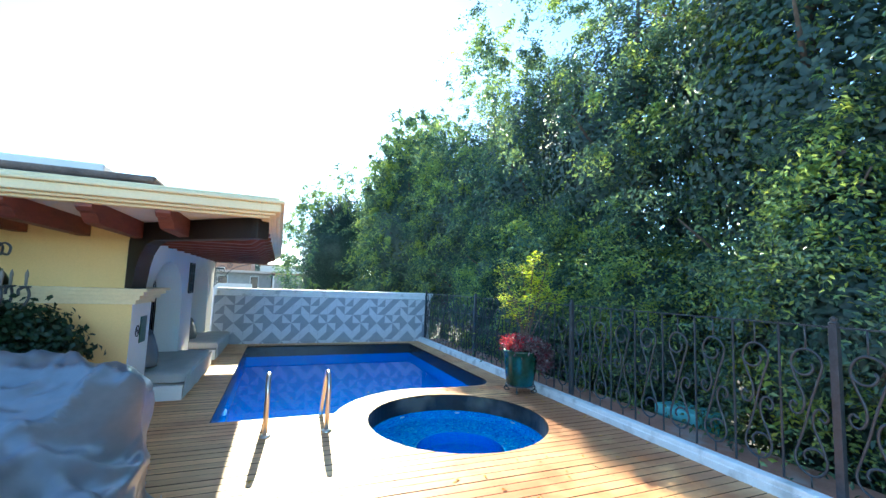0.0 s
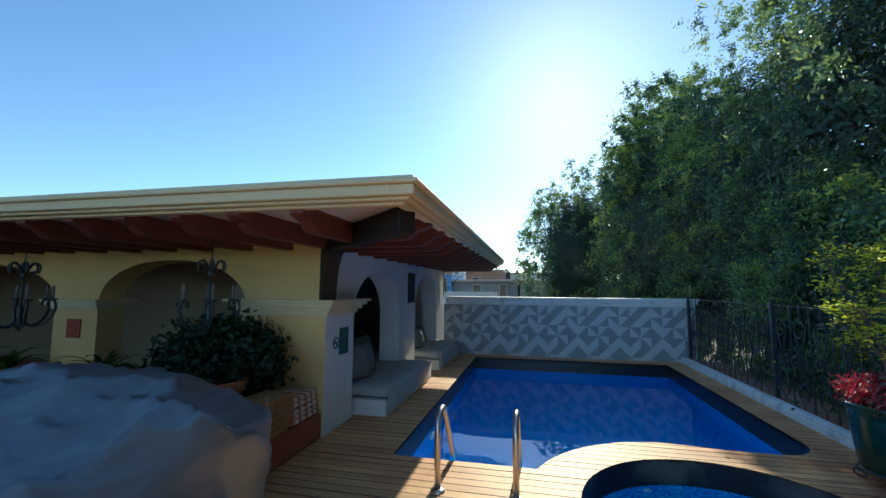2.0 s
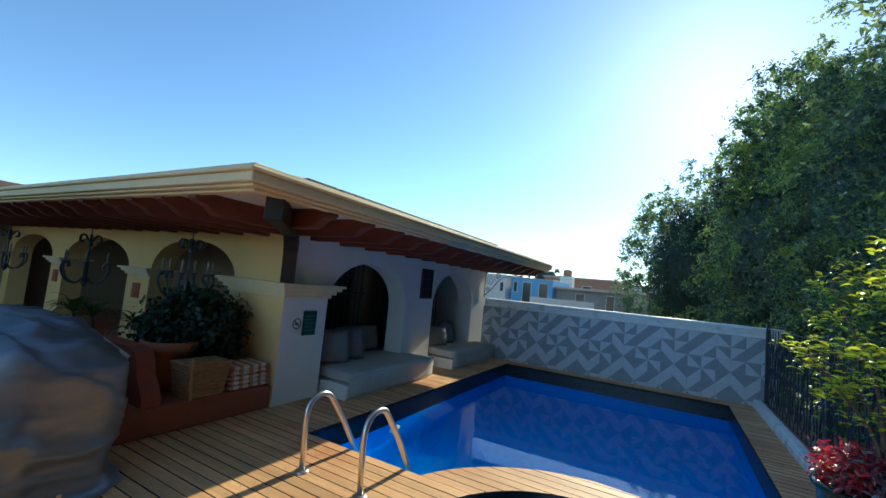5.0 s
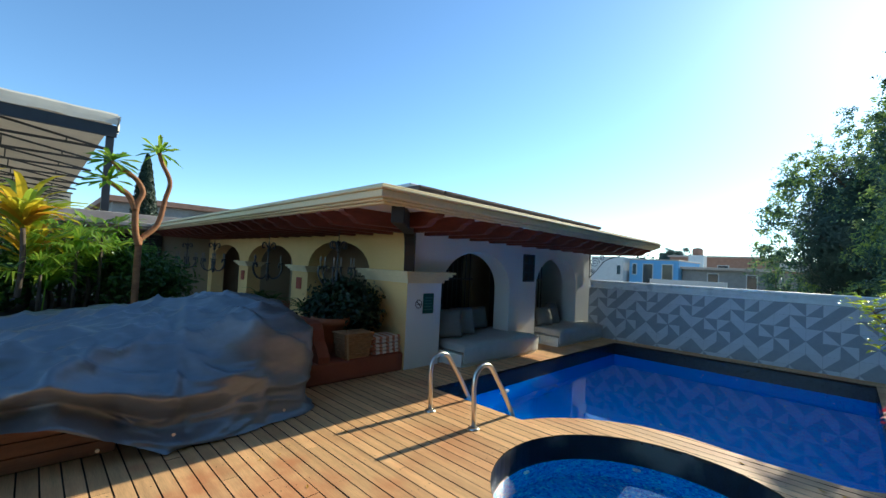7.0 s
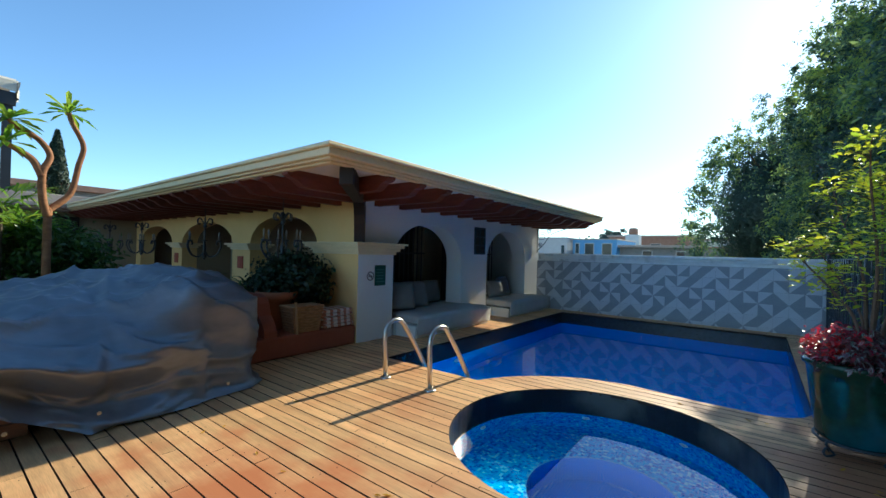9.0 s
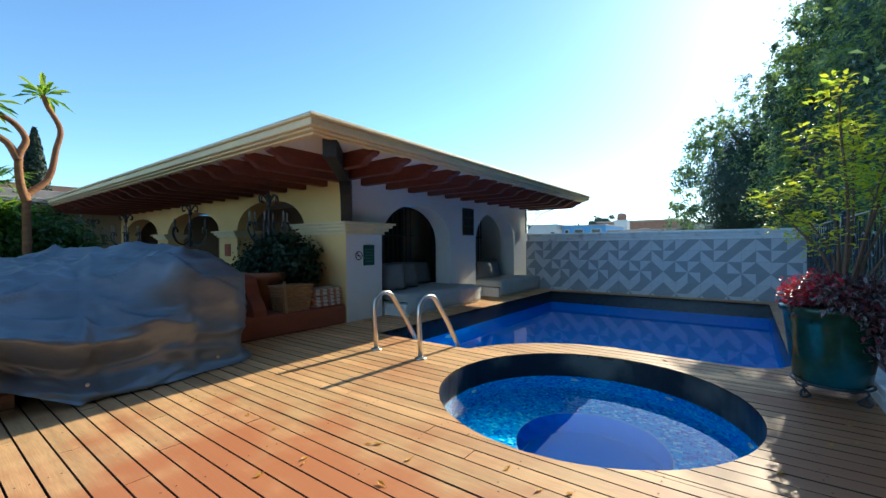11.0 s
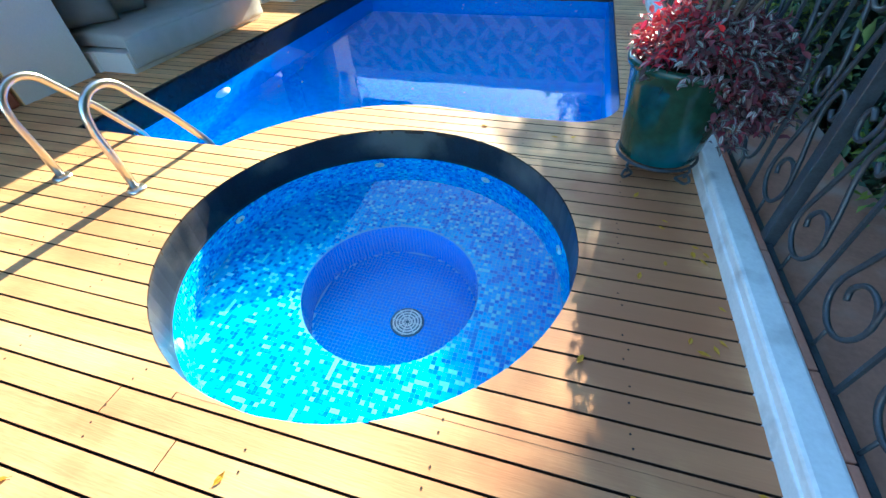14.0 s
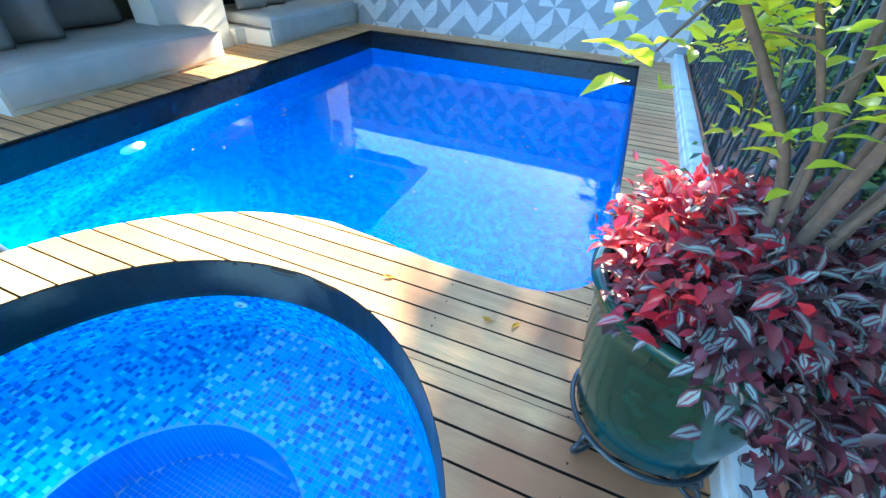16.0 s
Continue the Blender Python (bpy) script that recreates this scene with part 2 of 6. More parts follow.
def box(bm, x0, x1, y0, y1, z0, z1, bevel=0.0):
    v = [bm.verts.new((x, y, z)) for z in (z0, z1) for x, y in ((x0, y0), (x1, y0), (x1, y1), (x0, y1))]
    fs = [bm.faces.new([v[i] for i in f]) for f in ((3, 2, 1, 0), (4, 5, 6, 7), (0, 1, 5, 4), (1, 2, 6, 5), (2, 3, 7, 6), (3, 0, 4, 7))]
    if bevel:
        es = list({e for f in fs for e in f.edges})
        bmesh.ops.bevel(bm, geom=es, offset=bevel, segments=2, affect="EDGES", profile=0.5)
    return bm


def boxed(*a, **k):
    return box(bmesh.new(), *a, **k)


def prism(bm, pts, z0, z1):
    """A flat outline of (x, y) raised from z0 to z1."""
    lo, hi = [bm.verts.new((*p, z0)) for p in pts], [bm.verts.new((*p, z1)) for p in pts]
    bm.faces.new(hi)
    bm.faces.new(lo[::-1])
    for i in range(len(pts)):
        j = (i + 1) % len(pts)
        bm.faces.new((lo[i], lo[j], hi[j], hi[i]))
    return bm


def tube(bm, path, r, sides=8, closed=False, r_end=None):
    """A round bar along points; r may taper to r_end."""
    path = [Vector(p) for p in path]
    rings, up = [], None
    for i, p in enumerate(path):
        a, b = path[max(0, i - 1)], path[min(len(path) - 1, i + 1)]
        d = (b - a).normalized()
        if up is None:
            up = d.orthogonal().normalized()
        up = (up - d * up.dot(d))
        up = up.normalized() if up.length > 1e-5 else d.orthogonal().normalized()
        side = d.cross(up)
        rr = r if r_end is None else r + (r_end - r) * i / (len(path) - 1)
        rings.append([bm.verts.new(p + (up * math.cos(q) + side * math.sin(q)) * rr) for q in [2 * math.pi * k / sides for k in range(sides)]])
    for s, t in zip(rings, rings[1:]):
        for k in range(sides):
            bm.faces.new((s[k], s[(k + 1) % sides], t[(k + 1) % sides], t[k]))
    bm.faces.new(rings[0][::-1])
    bm.faces.new(rings[-1])
    return bm


def lathe(bm, profile, cx=0, cy=0, sides=32, capped=True):
    """Turns (radius, z) points round the upright axis."""
    rings = []
    for r, z in profile:
        rings.append([bm.verts.new((cx + r * math.cos(a), cy + r * math.sin(a), z)) for a in [2 * math.pi * k / sides for k in range(sides)]])
    for s, t in zip(rings, rings[1:]):
        for k in range(sides):
            bm.faces.new((s[k], s[(k + 1) % sides], t[(k + 1) % sides], t[k]))
    if capped and profile[0][0] > 1e-4:
        bm.faces.new(rings[0][::-1])
    if capped and profile[-1][0] > 1e-4:
        bm.faces.new(rings[-1])
    return bm


def arch_wall(u0, u1, z_top, openings, face, depth, along):
    """A wall with arched openings (a, b, spring, rise); along 'x': face is y, along 'y': face is x; depth goes inward from face."""
    us = {u0, u1}
    for a, b, s, r in openings:
        us |= {a + (b - a) * (0.5 - 0.5 * math.cos(math.pi * k / 28)) for k in range(29)}
    us = sorted(us)

    def low(u, left):
        for a, b, s, r in openings:
            if a - 1e-6 <= u <= b + 1e-6 and not ((abs(u - a) < 1e-6 and left) or (abs(u - b) < 1e-6 and not left)):
                q = (2 * u - a - b) / (b - a)
                return s + r * math.sqrt(max(0, 1 - abs(q) ** 2.2))
        return -0.05

    bm = bmesh.new()

    def v(u, d, z):
        return bm.verts.new((u, face + d, z) if along == "x" else (face + d, u, z))
    for ua, ub in zip(us, us[1:]):
        za, zb = low(ua, False), low(ub, True)
        for d in (0, depth):
            bm.faces.new((v(ua, d, za), v(ub, d, zb), v(ub, d, z_top), v(ua, d, z_top)))
        bm.faces.new((v(ua, 0, za), v(ub, 0, zb), v(ub, depth, zb), v(ua, depth, za)))
        bm.faces.new((v(ua, 0, z_top), v(ub, 0, z_top), v(ub, depth, z_top), v(ua, depth, z_top)))
    for a, b, s, r in openings:
        for u in (a, b):
            bm.faces.new((v(u, 0, -0.05), v(u, 0, s), v(u, depth, s), v(u, depth, -0.05)))
    for u in (u0, u1):
        bm.faces.new((v(u, 0, -0.05), v(u, 0, z_top), v(u, depth, z_top), v(u, depth, -0.05)))
    bmesh.ops.remove_doubles(bm, verts=bm.verts, dist=1e-5)
    return bm


def moulding(bm, x0, x1, y0, y1, steps):
    """Stacked slabs (z0, z1, overhang) round a plan rectangle."""
    for z0, z1, o in steps:
        box(bm, x0 - o, x1 + o, y0 - o, y1 + o, z0, z1, 0.006)
    return bm


def leaf_mesh(centres, normals, sizes, slim=0.45, fold=0.18, rng=None):
    """Folded leaves, each two triangles pairs round a midrib; returns verts and faces."""
    k = len(centres)
    up = rng.normal(size=(k, 3))
    t = np.cross(normals, up)
    t /= np.linalg.norm(t, axis=1)[:, None] + 1e-9
    b = np.cross(normals, t)
    s = sizes[:, None]
    tip, base = centres + t * s * 0.5, centres - t * s * 0.5
    l = centres + b * s * slim * 0.5 + normals * s * fold
    r = centres - b * s * slim * 0.5 + normals * s * fold
    verts = np.stack([base, l, tip, r], 1).reshape(-1, 3)
    i = np.arange(k)[:, None] * 4
    faces = np.concatenate([i + np.array([0, 2, 1]), i + np.array([0, 3, 2])], 0)
    return verts, faces


def leaves_object(name, centres, normals, sizes, material, parent, rng, slim=0.45, label=""):
    v, f = leaf_mesh(centres, normals, sizes, slim, 0.15, rng)
    me = bpy.data.meshes.new(name)
    me.vertices.add(len(v))
    me.vertices.foreach_set("co", v.astype(np.float32).ravel())
    me.loops.add(len(f) * 3)
    me.loops.foreach_set("vertex_index", f.astype(np.int32).ravel())
    me.polygons.add(len(f))
    me.polygons.foreach_set("loop_start", np.arange(0, len(f) * 3, 3, dtype=np.int32))
    me.polygons.foreach_set("loop_total", np.full(len(f), 3, dtype=np.int32))
    me.update()
    me.validate()
    me.materials.append(material)
    ob = new(name, me)
    ob.parent = parent
    if label:
        ob["label"] = label
    return ob


def fine_leaves(name, centres, dirs, sizes, width, material, parent, rng, label=""):
    """Pointed leaves with a folded midrib and a drooping tip, each with a UV map across its width."""
    k = len(centres)
    d = dirs / (np.linalg.norm(dirs, axis=1)[:, None] + 1e-9)
    ref = np.array([0, 0, 1.0]) + rng.normal(size=(k, 3)) * 0.35
    b = np.cross(d, ref)
    b /= np.linalg.norm(b, axis=1)[:, None] + 1e-9
    nn = np.cross(b, d)
    s = sizes[:, None]
    rows = ((0.0, 0.02, 0.0), (0.3, 0.9, 0.03), (0.6, 0.85, 0.0), (1.0, 0.03, -0.14))
    vs, uv = [], []
    for u, w, h in rows:
        mid = centres + d * s * u + nn * s * h
        half = b * s * width * 0.5 * w
        lift = nn * s * width * 0.22 * w
        vs += [mid + half + lift, mid, mid - half + lift]
        uv += [(0, u), (0.5, u), (1, u)]
    v = np.stack(vs, 1).reshape(-1, 3)
    quads = [(3 * r + q, 3 * r + q + 1, 3 * r + q + 4, 3 * r + q + 3) for r in range(3) for q in range(2)]
    f = (np.arange(k)[:, None, None] * 12 + np.array(quads)[None]).reshape(-1, 4)
    me = bpy.data.meshes.new(name)
    me.vertices.add(len(v))
    me.vertices.foreach_set("co", v.astype(np.float32).ravel())
    me.loops.add(len(f) * 4)
    me.loops.foreach_set("vertex_index", f.astype(np.int32).ravel())
    me.polygons.add(len(f))
    me.polygons.foreach_set("loop_start", np.arange(0, len(f) * 4, 4, dtype=np.int32))
    me.polygons.foreach_set("loop_total", np.full(len(f), 4, dtype=np.int32))
    me.polygons.foreach_set("use_smooth", np.ones(len(f), dtype=bool))
    me.update()
    layer = me.uv_layers.new(name="leaf")
    layer.data.foreach_set("uv", np.array(uv, dtype=np.float32)[f.ravel() % 12].ravel())
    me.materials.append(material)
    ob = new(name, me)
    ob.parent = parent
    if label:
        ob["label"] = label
    return ob


def striped_leaf(name, cols, stripe, amount, rough=0.3, glow=0.25):
    """Leaves with two pale bands along them on some of the leaves."""
    m = leafy(name, cols, rough, glow)
    n, l = m.node_tree.nodes, m.node_tree.links
    b = n["Principled BSDF"]
    source = b.inputs["Base Color"].links[0].from_socket
    co, sp, sub, ab, ramp, mx, am, geo, gt = [n.new("ShaderNode" + q) for q in ("TexCoord", "SeparateXYZ", "Math", "Math", "ValToRGB", "Mix", "Math", "NewGeometry", "Math")]
    l.new(co.outputs["UV"], sp.inputs[0])
    sub.operation, ab.operation, am.operation, gt.operation = "SUBTRACT", "ABSOLUTE", "MULTIPLY", "LESS_THAN"
    sub.inputs[1].default_value, gt.inputs[1].default_value = 0.5, amount
    l.new(sp.outputs[0], sub.inputs[0])
    l.new(sub.outputs[0], ab.inputs[0])
    el = ramp.color_ramp.elements
    for p, c in ((0.12, 1), (0.26, 1)):
        el.new(p)
    for e, (p, c) in zip(el, ((0.05, 0), (0.12, 1), (0.28, 1), (0.36, 0))):
        e.position, e.color = p, (c, c, c, 1)
    l.new(ab.outputs[0], ramp.inputs[0])
    l.new(geo.outputs["Random Per Island"], gt.inputs[0])
    l.new(ramp.outputs[0], am.inputs[0])
    l.new(gt.outputs[0], am.inputs[1])
    mx.data_type = "RGBA"
    l.new(am.outputs[0], mx.inputs[0])
    l.new(source, mx.inputs[6])
    mx.inputs[7].default_value = (*stripe, 1)
    l.new(mx.outputs[2], b.inputs["Base Color"])
    return m


def clumped(rng, anchors, radius, per, flat=0.75, droop=0.0):
    """Leaf places round clump anchors, with normals that mostly face out and up."""
    k = len(anchors)
    off = rng.normal(size=(k * per, 3)) * radius * 0.5
    off[:, 2] *= flat
    off[:, 2] -= droop * np.linalg.norm(off[:, :2], axis=1)
    c = np.repeat(anchors, per, 0) + off
    nrm = off / (np.linalg.norm(off, axis=1)[:, None] + 1e-9) + rng.normal(size=off.shape) * 0.7 + np.array([0, 0, 0.5])
    nrm /= np.linalg.norm(nrm, axis=1)[:, None]
    return c, nrm


def sprays(rng, anchors, out, length, per, twigs=7):
    """Leaf places along drooping twigs that fan out from each anchor."""
    k = len(anchors)
    d = np.repeat(out, twigs, 0) * 0.7 + rng.normal(size=(k * twigs, 3)) * 0.75
    d[:, 2] -= 0.15
    d *= rng.uniform(0.5, 1.0, k * twigs)[:, None] * length * np.repeat(rng.uniform(0.6, 1.35, k), twigs)[:, None] * 0.8
    n = per // twigs
    u = np.tile(rng.uniform(0.05, 1, n), k * twigs) + rng.normal(size=k * twigs * n) * 0.04
    base = np.repeat(np.repeat(anchors, twigs, 0), n, 0)
    step = np.repeat(d, n, 0)
    c = base + step * u[:, None]
    c[:, 2] -= 0.5 * length * u ** 2 * 0.8
    c += rng.normal(size=c.shape) * 0.05
    nrm = step / (np.linalg.norm(step, axis=1)[:, None] + 1e-9) * 0.5 + rng.normal(size=c.shape) * 0.6 + np.array([0, 0, 0.55])
    nrm /= np.linalg.norm(nrm, axis=1)[:, None]
    return c, nrm


def broadleaf_tree(at, height, radius, label, seed, clumps=420, per=70, leaf=0.10, low=0.12, material=None, group="", spread=0.56, young=0.20):
    """Trunk with limbs and a crown of leaf clumps on an uneven outline; young is the share of clumps in sunlit colours.
    """
    rng = np.random.default_rng(seed)
    t = thing("tree", at, label, "tree", group)
    bm = bmesh.new()
    tube(bm, [(0, 0, 0), (0.1, 0.05, height * 0.2), (-0.05, 0.1, height * 0.5), (0, 0, height * 0.85)], radius * 0.08, 10, r_end=0.04)
    for k in range(9):
        a = k * 2.4 + rng.uniform(0, 0.5)
        z = height * (0.22 + 0.06 * k)
        e = Vector((math.cos(a) * radius * 0.75, math.sin(a) * radius * 0.75, z + height * 0.14))
        tube(bm, [(0, 0, z), e * 0.5 + Vector((0, 0, z * 0.52)), e], radius * 0.03, 6, r_end=0.012)
    part("trunk", bm, BARK, t, "grey bark trunk with forking limbs", True)
    lump = rng.normal(size=(26, 3))
    lump /= np.linalg.norm(lump, axis=1)[:, None]
    amp = rng.uniform(-0.40, 0.30, 26)
    d = rng.normal(size=(clumps, 3))
    d /= np.linalg.norm(d, axis=1)[:, None]
    r = 1 + (np.exp(9 * (d @ lump.T - 1)) * amp).sum(1)
    r *= rng.uniform(0.70, 1.0, clumps)
    mid, half = height * (1 + low) / 2, height * (1 - low) / 2
    anchors = d * r[:, None] * np.array([radius, radius, half]) + np.array([0, 0, mid])
    # Clumps painted as sunlit, more of them near the top.
    light = rng.uniform(0, 1, clumps) < young + 0.25 * (d[:, 2] > 0.3)
    for nm, pick, mt in (("crown", ~light, material or TREE_LEAF), ("sunlit_foliage", light, material or SUNLIT_LEAF)):
        if pick.sum() == 0:
            continue
        c, nrm = sprays(rng, anchors[pick], d[pick], spread, per)
        leaves_object(nm, c, nrm, rng.uniform(0.7, 1.3, len(c)) * leaf, mt, t, rng)
    # Dark-coloured inner leaves paint the shade seen between the sprays.
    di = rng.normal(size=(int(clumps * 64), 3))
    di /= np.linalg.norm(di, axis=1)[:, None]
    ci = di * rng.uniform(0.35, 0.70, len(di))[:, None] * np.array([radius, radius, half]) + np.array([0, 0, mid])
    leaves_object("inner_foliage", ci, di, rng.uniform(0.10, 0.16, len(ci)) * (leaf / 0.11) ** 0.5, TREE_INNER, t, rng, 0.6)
    return t


# ---- ground, terrace slab and pool shell ----
GROUND_Z = -3.4
SPA = (1.57, 0.03, 1.09)
POOL_W, POOL_E, POOL_N, POOL_S = -1.2, 2.9, 6.36, 0.60
WALL_N = 6.78
KERB_X = 3.285


def pool_outline(step=0.12):
    """The pool's edge, anticlockwise from its south-west corner: a straight side, an arc round the spa, a straight side with a rounded corner."""
    pts = [(POOL_W, POOL_S)]
    cx, cy, _ = SPA
    r = 1.52
    a0, a1 = math.pi - math.asin((POOL_S - cy) / r), math.radians(95)
    for k in range(15):
        a = a0 + (a1 - a0) * k / 14
        pts.append((cx + r * math.cos(a), cy + r * math.sin(a)))
    pts += [(1.75, 1.515), (2.1, 1.47), (2.5, 1.47)]
    for k in range(1, 7):
        a = -math.pi / 2 + math.pi / 2 * k / 6
        pts.append((2.5 + 0.4 * math.cos(a), 1.87 + 0.4 * math.sin(a)))
    pts += [(POOL_E, POOL_N), (POOL_W, POOL_N)]
    return pts


def sweep_wall(bm, outline, z0, z1, thick=0.0):
    uv = bm.loops.layers.uv.verify()
    run = 0
    for p, q in zip(outline, outline[1:] + outline[:1]):
        seg = math.dist(p, q)
        f = bm.faces.new([bm.verts.new((*p, z0)), bm.verts.new((*q, z0)), bm.verts.new((*q, z1)), bm.verts.new((*p, z1))])
        for loop, c in zip(f.loops, ((run, z0), (run + seg, z0), (run + seg, z1), (run, z1))):
            loop[uv].uv = c
        run += seg
    return bm


def sheet(bm, pts, z):
    uv = bm.loops.layers.uv.verify()
    f = bm.faces.new([bm.verts.new((*p, z)) for p in pts])
    for loop in f.loops:
        loop[uv].uv = loop.vert.co.xy
    return bm


outline = pool_outline()
ground = boxed(-600, 600, -600, 600, GROUND_Z - 0.3, GROUND_Z)
structure("ground", ground, EARTH, "dry earth and low town ground below the terrace", "ground")
structure("pool_wall_upper", sweep_wall(bmesh.new(), outline, -0.30, -0.012), GRANITE, "black granite band above the pool's waterline", "pool")
structure("pool_wall_lower", sweep_wall(bmesh.new(), outline, -1.45, -0.30), BLUEMOSAIC, "deep blue mosaic pool walls under water", "pool")
structure("pool_floor", sheet(bmesh.new(), outline, -1.45), BLUEMOSAIC, "deep blue mosaic pool floor under water", "pool")
water = structure("water_pool", sheet(bmesh.new(), outline, -0.25), WATER, "clear still blue pool water with few floating leaves", "water")


def face_up(ob):
    """A water surface must face the air."""
    if ob.data.polygons[0].normal.z < 0:
        ob.data.flip_normals()
    ob.visible_shadow = False


face_up(water)
cx, cy, sr = SPA
ring = [(cx + sr * math.cos(2 * math.pi * k / 72), cy + sr * math.sin(2 * math.pi * k / 72)) for k in range(72)]
# Beige patches hold both limescale and the sun's glare on the rim.
LIMED_GLARE = surface("limescale_and_glare_granite", (0.02, 0.023, 0.028), 0.34, var=0.5, scale=3, fine=90, bump=0.1, stain=(0.20, 0.17, 0.13), stain_amount=0.6, stain_at=(0.48, 0.64), spec=0.3)
structure("spa_wall_upper", sweep_wall(bmesh.new(), ring, -0.26, -0.012), LIMED_GLARE, "black granite rim band of the spa with limescale and sun glare painted beige", "spa")
spa_water = structure("water_spa", sheet(bmesh.new(), ring, -0.22), WATER, "clear still water in the round spa", "water")
face_up(spa_water)


# ---- wooden deck ----
PITCH, GAP = 0.1125, 0.010


def spans(y):
    """The stretches of deck along x at this y, between walls, spa and pool."""
    w = -2.2 if -0.9 < y < 0.9 else (-6.5 if y <= -0.9 else -2.2)
    out = [[w, KERB_X]]
    dx = sr ** 2 - (y - cy) ** 2
    cuts = []
    if dx > 0:
        cuts.append((cx - math.sqrt(dx), cx + math.sqrt(dx)))
    if y > POOL_S:
        xs = []
        for p, q in zip(outline, outline[1:] + outline[:1]):
            if (p[1] - y) * (q[1] - y) < 0:
                xs.append(p[0] + (q[0] - p[0]) * (y - p[1]) / (q[1] - p[1]))
        xs.sort()
        cuts += list(zip(xs[::2], xs[1::2]))
    for a, b in sorted(cuts):
        last = out.pop()
        out += [[last[0], a], [b, last[1]]]
    return out


BREAKS = {cy - sr, cy + sr, -0.9, 0.9, POOL_S, POOL_N}
for i in range(len(outline)):
    ya, yb, yc = outline[i - 1][1], outline[i][1], outline[(i + 1) % len(outline)][1]
    if (yb - ya) * (yc - yb) <= 0:
        BREAKS.add(yb)


def board_pieces(y0, y1):
    """Outlines of the boards in one row, cut to the curved edges."""
    marks = [y0] + sorted(b for b in BREAKS if y0 + 1e-4 < b < y1 - 1e-4) + [y1]
    pieces = []
    for a, b in zip(marks, marks[1:]):
        e = min(0.0004, (b - a) * 0.05)
        ys = [a + (b - a) * k / 4 for k in range(5)]
        rows = [spans(min(max(yv, a + e), b - e)) for yv in ys]
        n = min(len(r) for r in rows)
        for k in range(n):
            pieces.append([(yv, r[k]) for yv, r in zip(ys, rows)])
    return pieces


deck_rows = []
y = -1.541 - 50 * PITCH
while y < POOL_N + 0.35:
    deck_rows.append((y + GAP / 2, y + PITCH - GAP / 2))
    y += PITCH

floor_bm = bmesh.new()
for y0, y1 in deck_rows:
    for pc in board_pieces(y0 - GAP / 2, y1 + GAP / 2):
        pts = [(s[0], yy) for yy, s in pc][::-1] + [(s[1], yy) for yy, s in pc]
        sheet(floor_bm, pts, -0.045)
deck_floor = structure("floor_deck", floor_bm, JOIST, "hardwood board terrace with dark gaps, sun-worn and leaf-strewn", "deck")


# ---- north wall, kerb, ledge ----
structure("wall_north", boxed(-2.05, 3.62, WALL_N, WALL_N + 0.2, -0.6, 1.20), GROUT, "low terrace wall faced with grey and white triangle tiles", "wall")
cap = bmesh.new()
for z0, z1, o in ((1.20, 1.27, 0.02), (1.27, 1.33, 0.05), (1.33, 1.39, 0.085)):
    box(cap, -2.0, 3.62 + o, WALL_N - o, WALL_N + 0.2 + o, z0, z1, 0.012)
structure("trim_wall_cap", cap, KERB, "white moulded coping on the tiled wall", "coping")
structure("trim_pool_ledge", boxed(POOL_W - 0.02, KERB_X, POOL_N + 0.005, WALL_N, -0.35, -0.05), GRANITE, "narrow dark ledge under the tiled wall", "ledge")
kerb = bmesh.new()
box(kerb, KERB_X, KERB_X + 0.035, -9, WALL_N, -0.1, 0.075, 0.008)
box(kerb, KERB_X + 0.01, KERB_X + 0.125, -9, WALL_N, -0.1, 0.125, 0.015)
structure("trim_kerb", kerb, KERB, "white painted moulded kerb with grime along its edge", "kerb")
edge = bmesh.new()
for k in range(52):
    a = -9 + k * 0.305
    box(edge, KERB_X + 0.127, KERB_X + 0.158, a, a + 0.30, -0.3, 0.118, 0.006)
structure("trim_terracotta_edge", edge, TERRA, "thin terracotta tile edge beside the white kerb", "edging")
structure("floor_ledge", boxed(KERB_X + 0.12, 4.15, -9, WALL_N + 0.2, -0.6, 0.03), surface("worn_terracotta_ledge", (0.42, 0.21, 0.14), 0.85, var=0.2, scale=4, fine=50, bump=0.3, stain=(0.40, 0.37, 0.34), stain_amount=0.9), "weathered concrete ledge outside the fence", "ledge")
structure("wall_terrace_side", boxed(3.9, 4.15, -9, WALL_N + 0.2, GROUND_Z, -0.6), CONCRETE, "weathered terrace retaining wall", "wall")

# ---- covered arcade house ----
FX, FY, ROOF_Z = -2.08, 0.85, 2.32
structure("wall_east", arch_wall(FY + 0.06, 6.78, 2.22, [(1.56, 3.46, 1.15, 0.68), (4.40, 6.2, 1.2, 0.66)], FX - 0.03, -0.36, "y"), WHITE, "white stucco arcade wall with arched lounge niches", "wall")
structure("wall_south_arcade", arch_wall(-12.0, FX - 0.032, 2.22, [(-5.30, -3.14, 1.40, 0.52), (-8.62, -6.02, 1.40, 0.48), (-11.6, -9.25, 1.4, 0.46)], FY + 0.03, 0.34, "x"), YELLOW, "yellow stucco arcade wall with wide arches", "wall")
pil = bmesh.new()
box(pil, -3.13, FX, FY - 0.012, 1.56, -0.05, 1.30, 0.012)
structure("pillar_corner_core", pil, WHITE, "white stucco corner pillar of the arcade", "pillar")
structure("pillar_corner_face", boxed(-3.133, FX - 0.004, FY - 0.018, FY + 0.03, -0.05, 1.30), YELLOW, "yellow stucco south face of the corner pillar", "pillar")
cor = bmesh.new()
